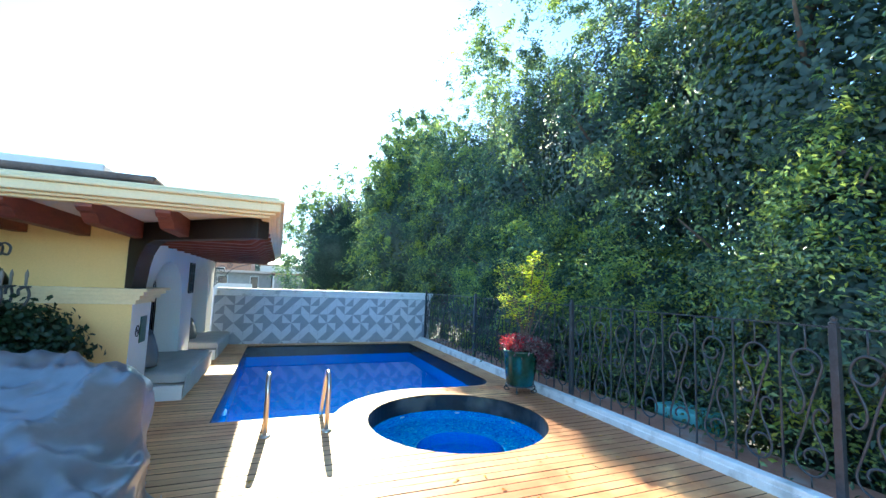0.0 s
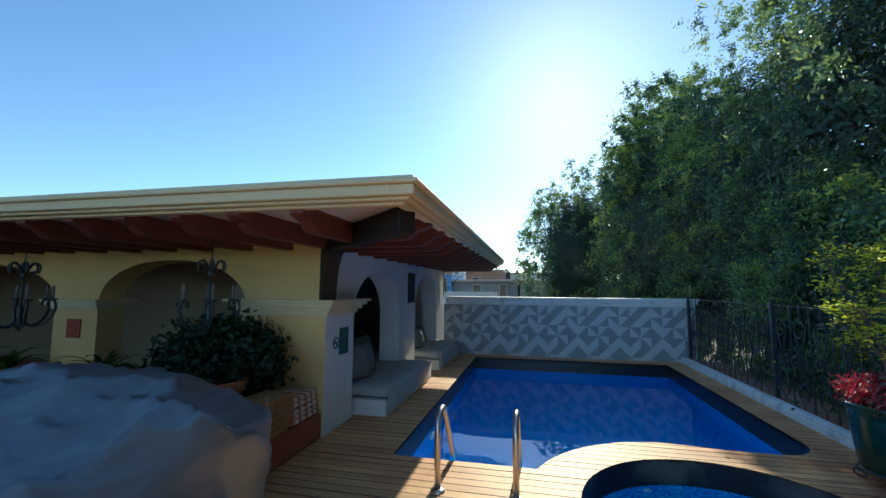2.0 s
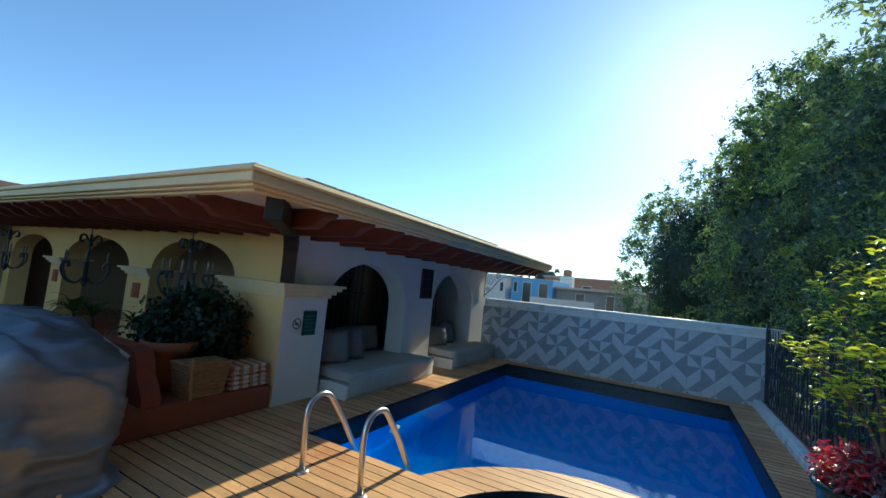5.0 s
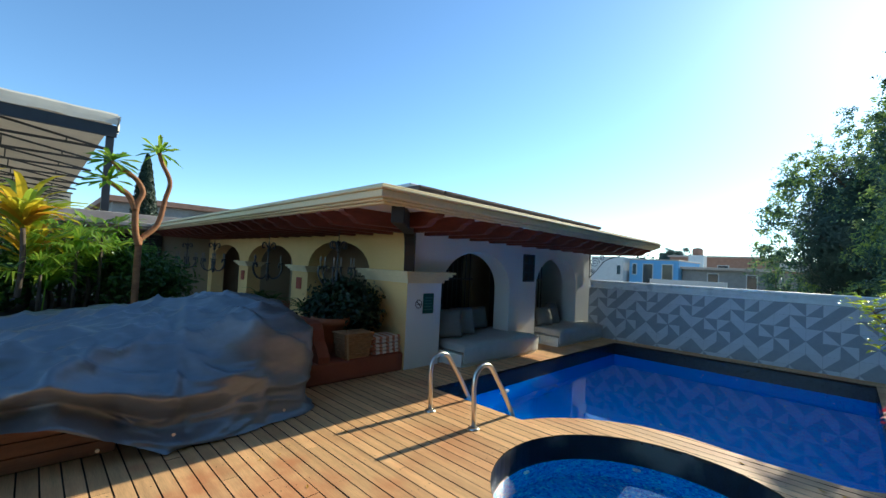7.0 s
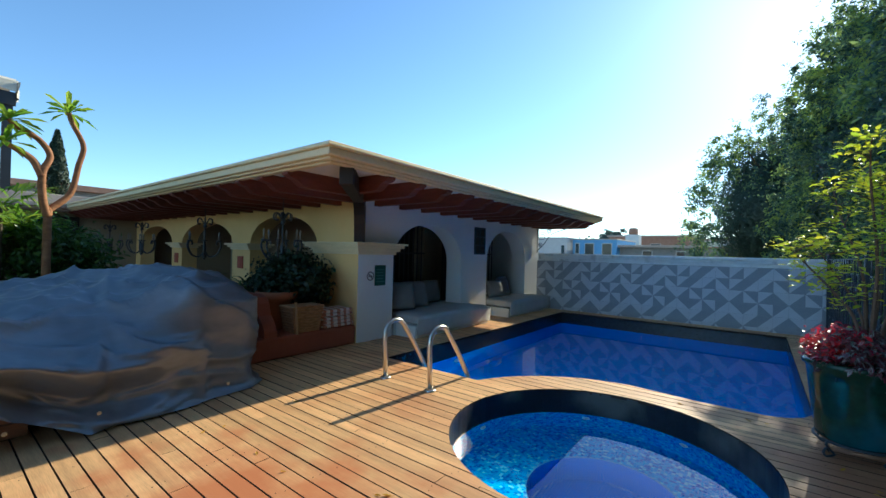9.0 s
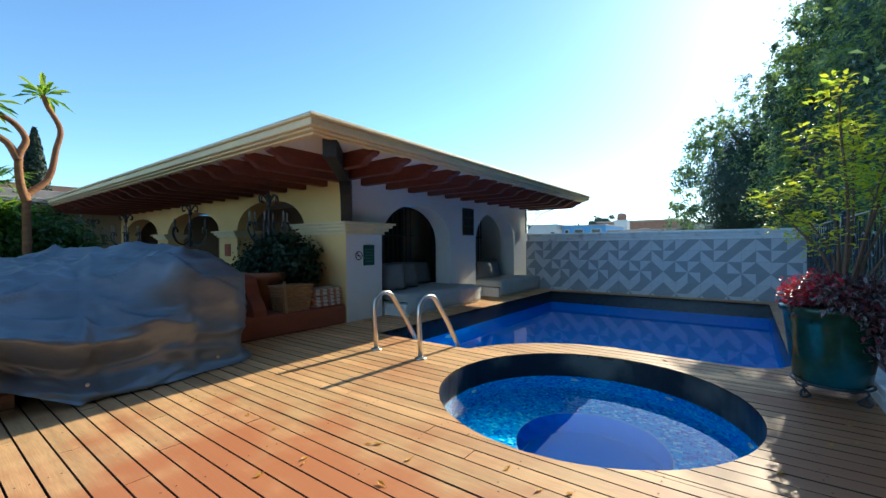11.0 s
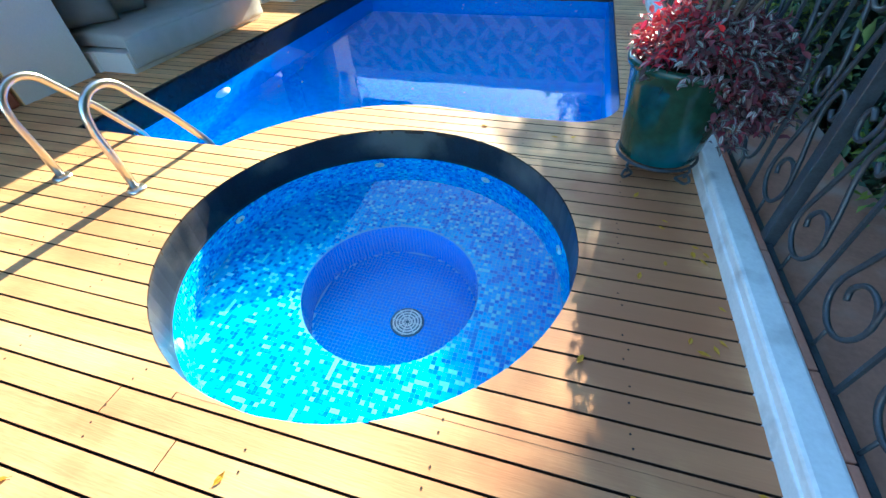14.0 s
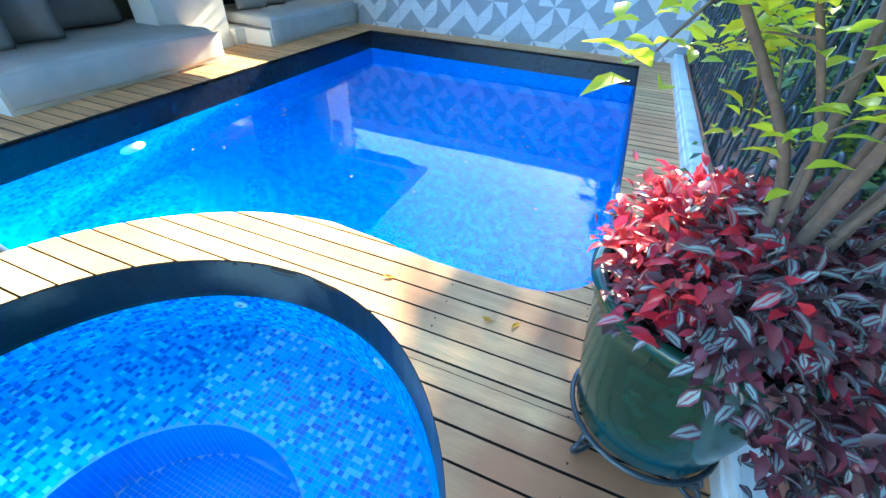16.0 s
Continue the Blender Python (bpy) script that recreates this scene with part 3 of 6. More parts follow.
moulding(cor, -3.13, FX, FY - 0.012, 1.56, ((1.285, 1.335, 0.03), (1.335, 1.385, 0.075), (1.385, 1.43, 0.12), (1.43, 1.462, 0.16)))
structure("trim_pillar_cornice", cor, [CREAM], "moulded cream cornice on the corner pillar", "cornice")
for i, (a, b) in enumerate(((-6.02, -5.30), (-9.25, -8.62))):
    c = bmesh.new()
    moulding(c, a, b, FY + 0.02, FY + 0.36, ((1.30, 1.345, 0.03), (1.345, 1.39, 0.07), (1.39, 1.425, 0.11)))
    structure("trim_column_capital", c, CREAM, "moulded cream capital of an arcade column", "capital")
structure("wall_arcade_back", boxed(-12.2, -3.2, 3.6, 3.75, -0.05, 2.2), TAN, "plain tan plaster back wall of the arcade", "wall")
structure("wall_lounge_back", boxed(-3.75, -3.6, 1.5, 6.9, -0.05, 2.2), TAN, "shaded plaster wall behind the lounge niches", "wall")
structure("wall_house_north", boxed(-12.2, FX - 0.03, 6.78, 6.98, -3.4, 2.22), WHITE, "plain north end wall of the house", "wall")
structure("floor_arcade", boxed(-12.2, -2.2, FY - 0.4, 6.78, -0.3, -0.012), TERRA, "shaded terracotta arcade floor", "floor")
structure("floor_terrace_west", boxed(-12.2, -2.2, -9, FY - 0.4, -0.3, -0.015), TERRA, "terracotta terrace floor beside the deck", "floor")

# roof: slab, soffit, moulded gutter, raised inner roof
RX, RY, RN, RW = -0.575, -0.83, 7.42, -12.0
structure("ceiling_soffit", boxed(RW, RX - 0.16, RY + 0.16, RN - 0.1, 2.2, 2.235), SOFFIT, "white board soffit above the dark rafters", "ceiling")
rt = bmesh.new()
q = [(RX - 0.03, RY + 0.03, 2.29), (RX - 0.03, RN, 2.29), (RW - 1, RN, 2.29), (RW - 1, RY + 0.03, 2.29), (-3.2, 1.8, 2.50), (-3.2, RN, 2.50), (RW - 1, RN, 2.50), (RW - 1, 1.8, 2.50)]
v = [rt.verts.new(p) for p in q]
for f in ((0, 1, 5, 4), (0, 4, 7, 3), (4, 5, 6, 7)):
    rt.faces.new([v[i] for i in f])
structure("roof_top", rt, ROOFTOP, "weathered grey low-pitched roof", "roof")
gut = bmesh.new()
PROFILE = ((2.165, 2.19, 0.12), (2.19, 2.215, 0.07), (2.215, 2.29, 0.03), (2.29, 2.322, 0.0))
for z0, z1, inset in PROFILE:
    box(gut, RX - 0.2, RX - inset, RY + inset, RN - inset, z0, z1, 0.012)
    box(gut, RW, RX - 0.19, RY + inset, RY + 0.2, z0, z1, 0.012)
box(gut, RX - 0.25, RX - 0.045, RY + 0.045, RN - 0.05, 2.323, 2.352, 0.01)
box(gut, RW, RX - 0.24, RY + 0.045, RY + 0.25, 2.323, 2.352, 0.01)
structure("trim_eaves", gut, CREAM, "cream moulded eaves cornice with weather stains", "eaves")
up = bmesh.new()
box(up, -11.8, -2.1, 1.0, 1.3, 2.28, 2.70, 0.02)
box(up, -2.4, -2.1, 1.0, 7.2, 2.28, 2.70, 0.02)
structure("roof_raised_wall", up, WHITE, "low white raised roof wall with stains", "roof")
up = bmesh.new()
box(up, -11.8, -2.0, 0.9, 1.45, 2.70, 2.775, 0.03)
box(up, -2.55, -2.0, 1.46, 7.3, 2.70, 2.775, 0.03)
structure("roof_raised_edge", up, surface("weathered_dark_tile", (0.13, 0.10, 0.085), 0.9, var=0.4, scale=6, fine=40, bump=0.6), "dark weathered tile edge on the raised roof", "roof")
structure("roof_upper", boxed(-11.8, -2.62, 1.25, 7.1, 2.775, 2.93, 0.02), WHITE, "white painted upper roof slab", "roof")

# ---- trees beyond the fence ----
for i, (x, y, h, r) in enumerate(((6.9, -8.5, 11.5, 3.2), (7.2, -4.8, 13.5, 3.3), (7.0, -1.2, 14.5, 3.2), (7.2, 2.4, 14.5, 3.5), (7.2, 6.0, 14.5, 3.5), (7.0, 9.8, 14.0, 3.4), (6.9, 13.8, 13.8, 3.7))):
    broadleaf_tree((x, y, GROUND_Z), h, r, "tall dark green ficus tree crowding the iron fence", 10 + i, 430, 154, 0.095, 0.06, group="ficus trees beyond the fence")
# The tree at (5.25, 14.6) is added only to fill holes in the deck's shade.
for i, (x, y, h, r) in enumerate(((3.0, 24, 13.0, 3.6), (5.25, 14.6, 13.0, 2.2), (5.8, 17.2, 15.0, 2.9), (7.9, 20, 17.0, 3.9))):
    broadleaf_tree((x, y, GROUND_Z), h, r, "tall leafy green tree beyond the tiled wall", 30 + i, 640, 63, 0.15, 0.1, group="trees beyond the tiled wall")
for i, yv in enumerate((-7.2, -4.6, -2.2, 0.3, 2.8, 5.2)):
    broadleaf_tree((5.22, yv, GROUND_Z), 6.3 + 0.5 * (i % 3), 1.35, "dense dark green hedge bush behind the iron fence", 130 + i, 380, 112, 0.07, 0.25, group="hedge behind the fence", young=0.24)
# Added small tree in the bright leaf colour imitates sunlit hanging branches.
broadleaf_tree((4.85, -2.35, 0.03), 3.7, 0.42, "small bright green tree standing in for sunlit hanging ficus sprays", 170, 70, 60, 0.075, 0.05, SUNLIT_LEAF, "hedge behind the fence", 0.3)

# ---- spa: seat, well, mosaic, fittings ----
SPA_MIX = mosaic("turquoise_blue_glass_mosaic", ((0.0, 0.15, 0.66), (0.01, 0.36, 0.86), (0.02, 0.46, 0.92), (0.04, 0.50, 0.90), (0.02, 0.36, 0.86), (0.20, 0.72, 0.92), (0.03, 0.44, 0.88), (0.0, 0.20, 0.72)), (0, 0, 0), 0.02, island=True)
SPA_BLUE = mosaic("plain_blue_glass_mosaic", ((0.0, 0.21, 0.80), (0.0, 0.23, 0.83), (0.0, 0.19, 0.76)), (0, 0, 0), 0.02, island=True)
SPA_GROUT = surface("pale_blue_grout", (0.12, 0.42, 0.75), 0.8, var=0.1)
WHITEPLASTIC = surface("white_plastic", (0.75, 0.78, 0.74), 0.35, var=0.06, scale=10, fine=60, bump=0.02)
SEAT_Z, WELL_Z, WELL_R, WELL_X = -0.65, -1.06, 0.545, 0.05
shell = bmesh.new()
lathe(shell, [(sr + 0.004, -0.26), (sr + 0.004, SEAT_Z)], cx, cy, 72, False)
lathe(shell, [(WELL_R, SEAT_Z - 0.012), (WELL_R, WELL_Z), (0.001, WELL_Z)], cx + WELL_X, cy, 72, False)
outer = [shell.verts.new((cx + (sr + 0.004) * math.cos(2 * math.pi * k / 72), cy + (sr + 0.004) * math.sin(2 * math.pi * k / 72), SEAT_Z)) for k in range(72)]
inner = [shell.verts.new((cx + WELL_X + WELL_R * math.cos(2 * math.pi * k / 72), cy + WELL_R * math.sin(2 * math.pi * k / 72), SEAT_Z - 0.012)) for k in range(72)]
for k in range(72):
    q = (k + 1) % 72
    shell.faces.new((outer[k], outer[q], inner[q], inner[k]))
structure("spa_shell", shell, SPA_GROUT, "pale grout bed of the round spa with seat ring and centre well", "spa")


def tile_sheet(name, quads, material, label):
    me = bpy.data.meshes.new(name)
    vs = [p for q in quads for p in q]
    me.from_pydata(vs, [], [tuple(range(4 * k, 4 * k + 4)) for k in range(len(quads))])
    me.materials.append(material)
    return tagged(new(name, me), label, "mosaic", "", "stuff")


def ring_quads(r, z0, z1, size, inset, ox=0.0):
    n, rows, out = round(2 * math.pi * r / size), round((z1 - z0) / size), []
    g = 0.045
    for j in range(rows):
        za, zb = z0 + (z1 - z0) * (j + g) / rows, z0 + (z1 - z0) * (j + 1 - g) / rows
        for k in range(n):
            a, b = 2 * math.pi * (k + g) / n, 2 * math.pi * (k + 1 - g) / n
            rr = r - inset
            p, q = (cx + ox + rr * math.cos(a), cy + rr * math.sin(a)), (cx + ox + rr * math.cos(b), cy + rr * math.sin(b))
            out.append([(*p, za), (*q, za), (*q, zb), (*p, zb)])
    return out


def flat_quads(hole, hole_x, r1, r1_x, z, size):
    """Square tiles inside one circle and outside another."""
    out, n, g = [], int(r1 / size) + 3, 0.045
    for i in range(-n, n):
        for j in range(-n, n):
            x, yv = (i + 0.5) * size, (j + 0.5) * size
            if math.hypot(x - r1_x, yv) < r1 - 0.008 and math.hypot(x - hole_x, yv) > hole + 0.008:
                x0, x1, y0, y1 = (i + g) * size, (i + 1 - g) * size, (j + g) * size, (j + 1 - g) * size
                out.append([(cx + x0, cy + y0, z), (cx + x1, cy + y0, z), (cx + x1, cy + y1, z), (cx + x0, cy + y1, z)])
    return out


tile_sheet("spa_mosaic", ring_quads(sr, SEAT_Z, -0.26, 0.025, 0.003) + flat_quads(WELL_R, WELL_X, sr, 0.0, SEAT_Z + 0.003, 0.025), SPA_MIX, "small glass mosaic in mixed turquoise and blue lining the spa")
tile_sheet("spa_well_mosaic", ring_quads(WELL_R, WELL_Z, SEAT_Z - 0.014, 0.025, 0.003, WELL_X) + flat_quads(-1.0, 0.0, WELL_R, WELL_X, WELL_Z + 0.003, 0.025), SPA_BLUE, "plain blue glass mosaic in the spa's centre well")


def spa_jet():
    t = thing("spa_jet", (0, 0, 0), "white round plastic spa jet set in the mosaic", "jet", "jets round the spa")
    bm = bmesh.new()
    lathe(bm, [(0.0, 0.0), (0.038, 0.0), (0.038, 0.008), (0.03, 0.014), (0.024, 0.010), (0.018, 0.012), (0.001, 0.012)], sides=20)
    part("flange", bm, WHITEPLASTIC, t, smooth=True)
    bm = bmesh.new()
    lathe(bm, [(0.011, 0.010), (0.011, 0.02), (0.007, 0.02), (0.007, 0.013)], sides=14)
    part("nozzle", bm, STEEL, t, "steel nozzle")
    return t


jet = spa_jet()
for k, a in enumerate((20, 66, 112, 172, 226, 318)):
    q = radians(a)
    m = pose(cx + (sr - 0.004) * math.cos(q), cy + (sr - 0.004) * math.sin(q), -0.36, 0, 0, a) @ pose(0, 0, 0, 0, -90, 0)
    if k == 0:
        jet.matrix_basis = m
    else:
        copy_thing(jet, m)

drain = thing("drain_cover", (cx + 0.155, cy - 0.055, WELL_Z + 0.004), "round white slotted drain cover on the spa's floor", "drain")
bm = bmesh.new()
lathe(bm, [(0.001, 0), (0.105, 0), (0.11, 0.004), (0.105, 0.010), (0.095, 0.006), (0.001, 0.006)], sides=32)
part("plate", bm, surface("dark_slot", (0.05, 0.12, 0.16), 0.6), drain, "dark plate behind the slots")
for r in (0.03, 0.05, 0.07, 0.09):
    bm = bmesh.new()
    tube(bm, [(r * math.cos(2 * math.pi * k / 28), r * math.sin(2 * math.pi * k / 28), 0.010) for k in range(29)], 0.006, 6)
    part("ring", bm, WHITEPLASTIC, drain)
for k in range(8):
    bm = bmesh.new()
    a = math.pi * k / 4
    tube(bm, [(0.012 * math.cos(a), 0.012 * math.sin(a), 0.011), (0.1 * math.cos(a), 0.1 * math.sin(a), 0.011)], 0.004, 6)
    part("spoke", bm, WHITEPLASTIC, drain)

lamp = thing("pool_light", (POOL_W + 0.004, 2.15, -0.62), "round underwater lamp glass on the pool's wall", "pool light")
bm = bmesh.new()
lathe(bm, [(0.001, 0.03), (0.08, 0.026), (0.10, 0.012), (0.12, 0.010), (0.12, 0.0), (0.001, 0.0)], sides=28)
b = part("lens", bm, WHITEPLASTIC, lamp, smooth=True)
lamp.matrix_basis = pose(POOL_W + 0.004, 2.15, -0.55, 0, 90, 0)

# ---- pool handrails ----


def handrail():
    t = thing("pool_handrail", (0, 0, 0), "curved brushed steel pool handrail standing on the deck", "handrail", "pair of pool handrails")
    pts = [(0, 0, 0.0), (0, -0.01, 0.2), (0, -0.025, 0.40)]
    for k in range(0, 13):
        a = math.pi - k * math.pi * 0.80 / 12
        pts.append((0, 0.135 + 0.155 * math.cos(a), 0.445 + 0.155 * math.sin(a)))
    pts += [(0, 0.46, 0.28), (0, 0.62, 0.04), (0, 0.66, -0.03), (0, 0.68, -0.10), (0, 0.68, -0.5)]
    bm = bmesh.new()
    tube(bm, pts, 0.0245, 14)
    part("rail", bm, STEEL, t, smooth=True)
    bm = bmesh.new()
    lathe(bm, [(0.001, 0), (0.058, 0), (0.06, 0.005), (0.05, 0.016), (0.026, 0.024), (0.001, 0.024)], sides=24)
    part("flange", bm, STEEL, t, "round steel base flange", True)
    return t


rail = handrail()
rail.matrix_basis = pose(0, 0, 0.0)
copy_thing(rail, pose(-0.615, 0.0, 0.0))

# ---- iron fence on the ledge ----
FENCE_X, FENCE_TOP = 3.465, 1.385


def smooth_path(pts, n=5):
    out = []
    p = [Vector(q) for q in pts]
    for i in range(len(p) - 1):
        a, b, c, d = p[max(0, i - 1)], p[i], p[i + 1], p[min(len(p) - 1, i + 2)]
        for k in range(n):
            t = k / n
            out.append(0.5 * (2 * b + (c - a) * t + (2 * a - 5 * b + 4 * c - d) * t * t + (3 * b - a - 3 * c + d) * t ** 3))
    return out + [p[-1]]


fence = thing("iron_fence", (FENCE_X, 0, 0.0), "black wrought-iron fence with scrolls along the terrace edge", "fence")
MAIN = ((-0.03, 0.385), (-0.045, 0.345), (-0.01, 0.295), (0.055, 0.29), (0.105, 0.34), (0.10, 0.42), (0.05, 0.485), (-0.02, 0.495), (-0.085, 0.45), (-0.105, 0.37), (-0.07, 0.25), (-0.025, 0.10), (0, 0))
SIDE = ((0.104, 0.34), (0.08, 0.25), (0.035, 0.13), (0.028, 0.04), (0.06, -0.03), (0.11, -0.03), (0.13, 0.025), (0.105, 0.062), (0.075, 0.035))
MID_Z, TALL = 0.70, 1.0
scroll_bm = bmesh.new()
full_main = list(MAIN) + [(-u, -z) for u, z in MAIN[-2::-1]]
for stroke in (full_main, SIDE, [(-u, -z) for u, z in SIDE]):
    tube(scroll_bm, smooth_path([(0, u, MID_Z + z * TALL) for u, z in stroke], 4), 0.0100, 6)
tube(scroll_bm, [(0, 0, MID_Z + 0.49 * TALL), (0, 0, FENCE_TOP)], 0.007, 6)
tube(scroll_bm, [(0, 0, 0.10), (0, 0, MID_Z - 0.49 * TALL)], 0.007, 6)
first_scroll = part("scroll", scroll_bm, IRON, fence, smooth=True)
first_bar = part("bar", boxed(-0.007, 0.007, -0.007, 0.007, 0.10, FENCE_TOP), IRON, fence)
post_bm = boxed(-0.028, 0.028, -0.028, 0.028, 0.02, FENCE_TOP + 0.03, 0.004)
lathe(post_bm, [(0.03, FENCE_TOP + 0.03), (0.036, FENCE_TOP + 0.04), (0.02, FENCE_TOP + 0.055), (0.026, FENCE_TOP + 0.075), (0.001, FENCE_TOP + 0.095)], sides=10)
first_post = part("post", post_bm, IRON, fence)
POSTS = (-9.0, -5.95, -2.85, 0.24, 3.45, 6.70)
for k, (a, b) in enumerate(zip(POSTS, POSTS[1:])):
    n = 8
    step = (b - a) / n
    for j in range(n):
        for first, yy in ((first_scroll, a + (j + 0.5) * step),) + (((first_bar, a + j * step),) if j else ((first_post, a),)):
            o = new(first.name.split(".")[0], first.data)
            o.parent, o.location = fence, (0, yy, 0)
first_scroll.location, first_bar.location, first_post.location = (0, POSTS[-1] - 0.2, 0), (0, POSTS[-1] - 0.012, 0), (0, POSTS[-1], 0)
bpy.data.objects.remove(first_scroll)
part("top_rail", boxed(-0.010, 0.010, POSTS[0], POSTS[-1], FENCE_TOP, FENCE_TOP + 0.012), IRON, fence)
part("bottom_rail", boxed(-0.012, 0.012, POSTS[0], POSTS[-1], 0.085, 0.105), IRON, fence)
for yy in [POSTS[0] + 1.57 * k for k in range(10)]:
    part("foot", boxed(-0.012, 0.012, yy - 0.012, yy + 0.012, 0.025, 0.088), IRON, fence)

# ---- glazed pot on an iron stand, with purple creeper and a small tree ----
GLAZE = surface("green_blue_glaze", (0.016, 0.052, 0.032), 0.14, var=0.5, scale=3, fine=18, bump=0.04, stain=(0.01, 0.12, 0.20), stain_amount=0.8)
SOIL = surface("dark_soil", (0.03, 0.022, 0.016), 0.95, var=0.4, scale=20, fine=90, bump=0.6)
POT = (3.05, 0.95)
stand = thing("plant_stand", (*POT, 0.0), "black scrolled wrought-iron plant stand on the deck", "plant stand")
bm = bmesh.new()
tube(bm, [(0.222 * math.cos(2 * math.pi * k / 32), 0.222 * math.sin(2 * math.pi * k / 32), 0.112) for k in range(33)], 0.009, 8)
part("ring", bm, IRON, stand)
for k in range(4):
    bm = bmesh.new()
    a = math.pi / 4 + k * math.pi / 2
    pts = [(0.222, 0.115), (0.235, 0.09), (0.205, 0.055), (0.17, 0.02), (0.19, 0.012), (0.235, 0.012), (0.255, 0.04), (0.235, 0.065), (0.215, 0.045)]
    tube(bm, smooth_path([(r * math.cos(a), r * math.sin(a), z) for r, z in pts], 4), 0.008, 6)
    part("leg", bm, IRON, stand, smooth=True)
pot = thing("plant_pot", (*POT, 0.105), "large green and blue glazed ceramic pot on an iron stand", "plant pot")
bm = bmesh.new()
lathe(bm, [(0.001, 0.0), (0.19, 0.0), (0.212, 0.025), (0.238, 0.2), (0.262, 0.43), (0.27, 0.50), (0.292, 0.515), (0.296, 0.54), (0.283, 0.555), (0.255, 0.55), (0.246, 0.49), (0.001, 0.485)], sides=48)
part("body", bm, GLAZE, pot, smooth=True)
bm = bmesh.new()
lathe(bm, [(0.243, 0.50), (0.12, 0.515), (0.001, 0.52)], sides=28)
part("soil", bm, SOIL, pot, "dark potting soil")

PURPLE = striped_leaf("purple_striped_leaf", ((0.10, 0.03, 0.055), (0.19, 0.04, 0.075), (0.07, 0.05, 0.055), (0.24, 0.04, 0.065), (0.06, 0.065, 0.06)), (0.36, 0.42, 0.39), 0.5)
# Red copy of the creeper leaf carries the sun shining through it.
RED = striped_leaf("backlit_red_creeper_leaf", ((0.50, 0.02, 0.05), (0.72, 0.04, 0.06), (0.34, 0.02, 0.07), (0.80, 0.09, 0.07)), (0.45, 0.40, 0.38), 0.15, 0.35, 0.4)
LIME = leafy("yellow_green_leaf", ((0.38, 0.54, 0.04), (0.58, 0.66, 0.04), (0.78, 0.74, 0.04), (0.40, 0.56, 0.05)), 0.35, 0.6)
rng = np.random.default_rng(5)
creeper = thing("creeper_plant", (*POT, 0.645), "purple and red creeping plant spilling over the pot's rim", "plant")
an = []
for k in range(250):
    a, r = rng.uniform(0, 2 * math.pi), math.sqrt(rng.uniform(0, 1)) * 0.37
    spill = 0.8 if math.cos(a + 0.15) > 0.45 else 0.12
    z = 0.15 - (r / 0.37) ** 3 * (0.10 + 0.28 * spill * rng.uniform(0.1, 1)) + rng.uniform(-0.04, 0.05)
    if r < 0.27 and z < 0.02:
        z = 0.03
    an.append((r * math.cos(a) * (0.74 if math.cos(a) < 0 else 1.0) + 0.04, r * math.sin(a) * 0.95 + 0.01, z))
for k in range(60):
    a = rng.uniform(-0.95, 0.5)
    r = rng.uniform(0.30, 0.46)
    an.append((r * math.cos(a), r * math.sin(a), rng.uniform(-0.26, 0.06)))
an = np.array(an)
per = 17
# Sunlight through leaves put into colour: redder towards west, north and top.
rosy = rng.uniform(0, 1, len(an)) < np.clip(0.16 + 1.3 * (-an[:, 0] - 0.0) / 0.3 + 1.0 * an[:, 1] + 1.2 * (an[:, 2] - 0.13), 0.03, 0.9)
for nm, pick, mt, lab in (("foliage", ~rosy, PURPLE, "dark purple leaves striped with silver green"), ("red_foliage", rosy, RED, "leaves coloured red where sun shines through them")):
    q = an[pick]
    off = rng.normal(size=(len(q) * per, 3)) * np.array([0.045, 0.045, 0.03])
    outward = np.repeat(q * np.array([1.6, 1.6, 0.3]), per, 0) + rng.normal(size=off.shape) * 0.5 + np.array([0, 0, -0.05])
    fine_leaves(nm, np.repeat(q, per, 0) + off, outward, rng.uniform(0.034, 0.066, len(off)), 0.46, mt, creeper, rng, lab)
bm = bmesh.new()
for p in an[::6]:
    e = Vector(p)
    tube(bm, [(e.x * 0.4, e.y * 0.4, -0.01), (e.x * 0.7, e.y * 0.7, max(e.z, 0.03) * 0.8 + 0.05), e], 0.004, 5)
part("stem", bm, surface("purple_stem", (0.09, 0.03, 0.035), 0.6), creeper, "thin purple stems")

shrub = thing("small_tree", (POT[0] + 0.06, POT[1] - 0.02, 0.64), "young yellow-green tree growing from the glazed pot", "tree")
tips, bm = [], bmesh.new()
for k in range(9):
    a = k * 2.39996 + rng.uniform(-0.3, 0.3)
    reach, top = rng.uniform(0.18, 0.56), rng.uniform(0.75, 1.70)
    if k == 3:
        reach, top = 0.66, 0.78
        a = radians(200)
    e = Vector((math.cos(a) * reach + 0.20, math.sin(a) * reach + 0.08, top))
    mid = Vector((e.x * 0.35 + 0.03, e.y * 0.35, top * 0.5))
    q = smooth_path([(0.03 * math.cos(a), 0.03 * math.sin(a), -0.02), mid * 0.5, mid, e * 0.8 + Vector((0, 0, 0.05)), e], 4)
    tube(bm, q, 0.016 if k % 2 else 0.011, 7, r_end=0.003)
    for j in range(9):
        s = q[min(len(q) - 1, int(len(q) * (0.54 + 0.055 * j)))]
        w = Vector((rng.normal() * 0.17, rng.normal() * 0.17, rng.normal() * 0.09 + 0.03))
        tube(bm, [s, s + w * 0.5 + Vector((0, 0, 0.02)), s + w], 0.004, 4, r_end=0.0015)
        tips += [s + w] if j % 2 else [s + w, s + w * 0.55]
    tips.append(e)
part("branchwork", bm, surface("brown_twig_bark", (0.15, 0.10, 0.07), 0.85, var=0.35, scale=14, fine=80, bump=0.4), shrub, "thin grey-brown branches", True)
tips = np.array([tuple(p) for p in tips])
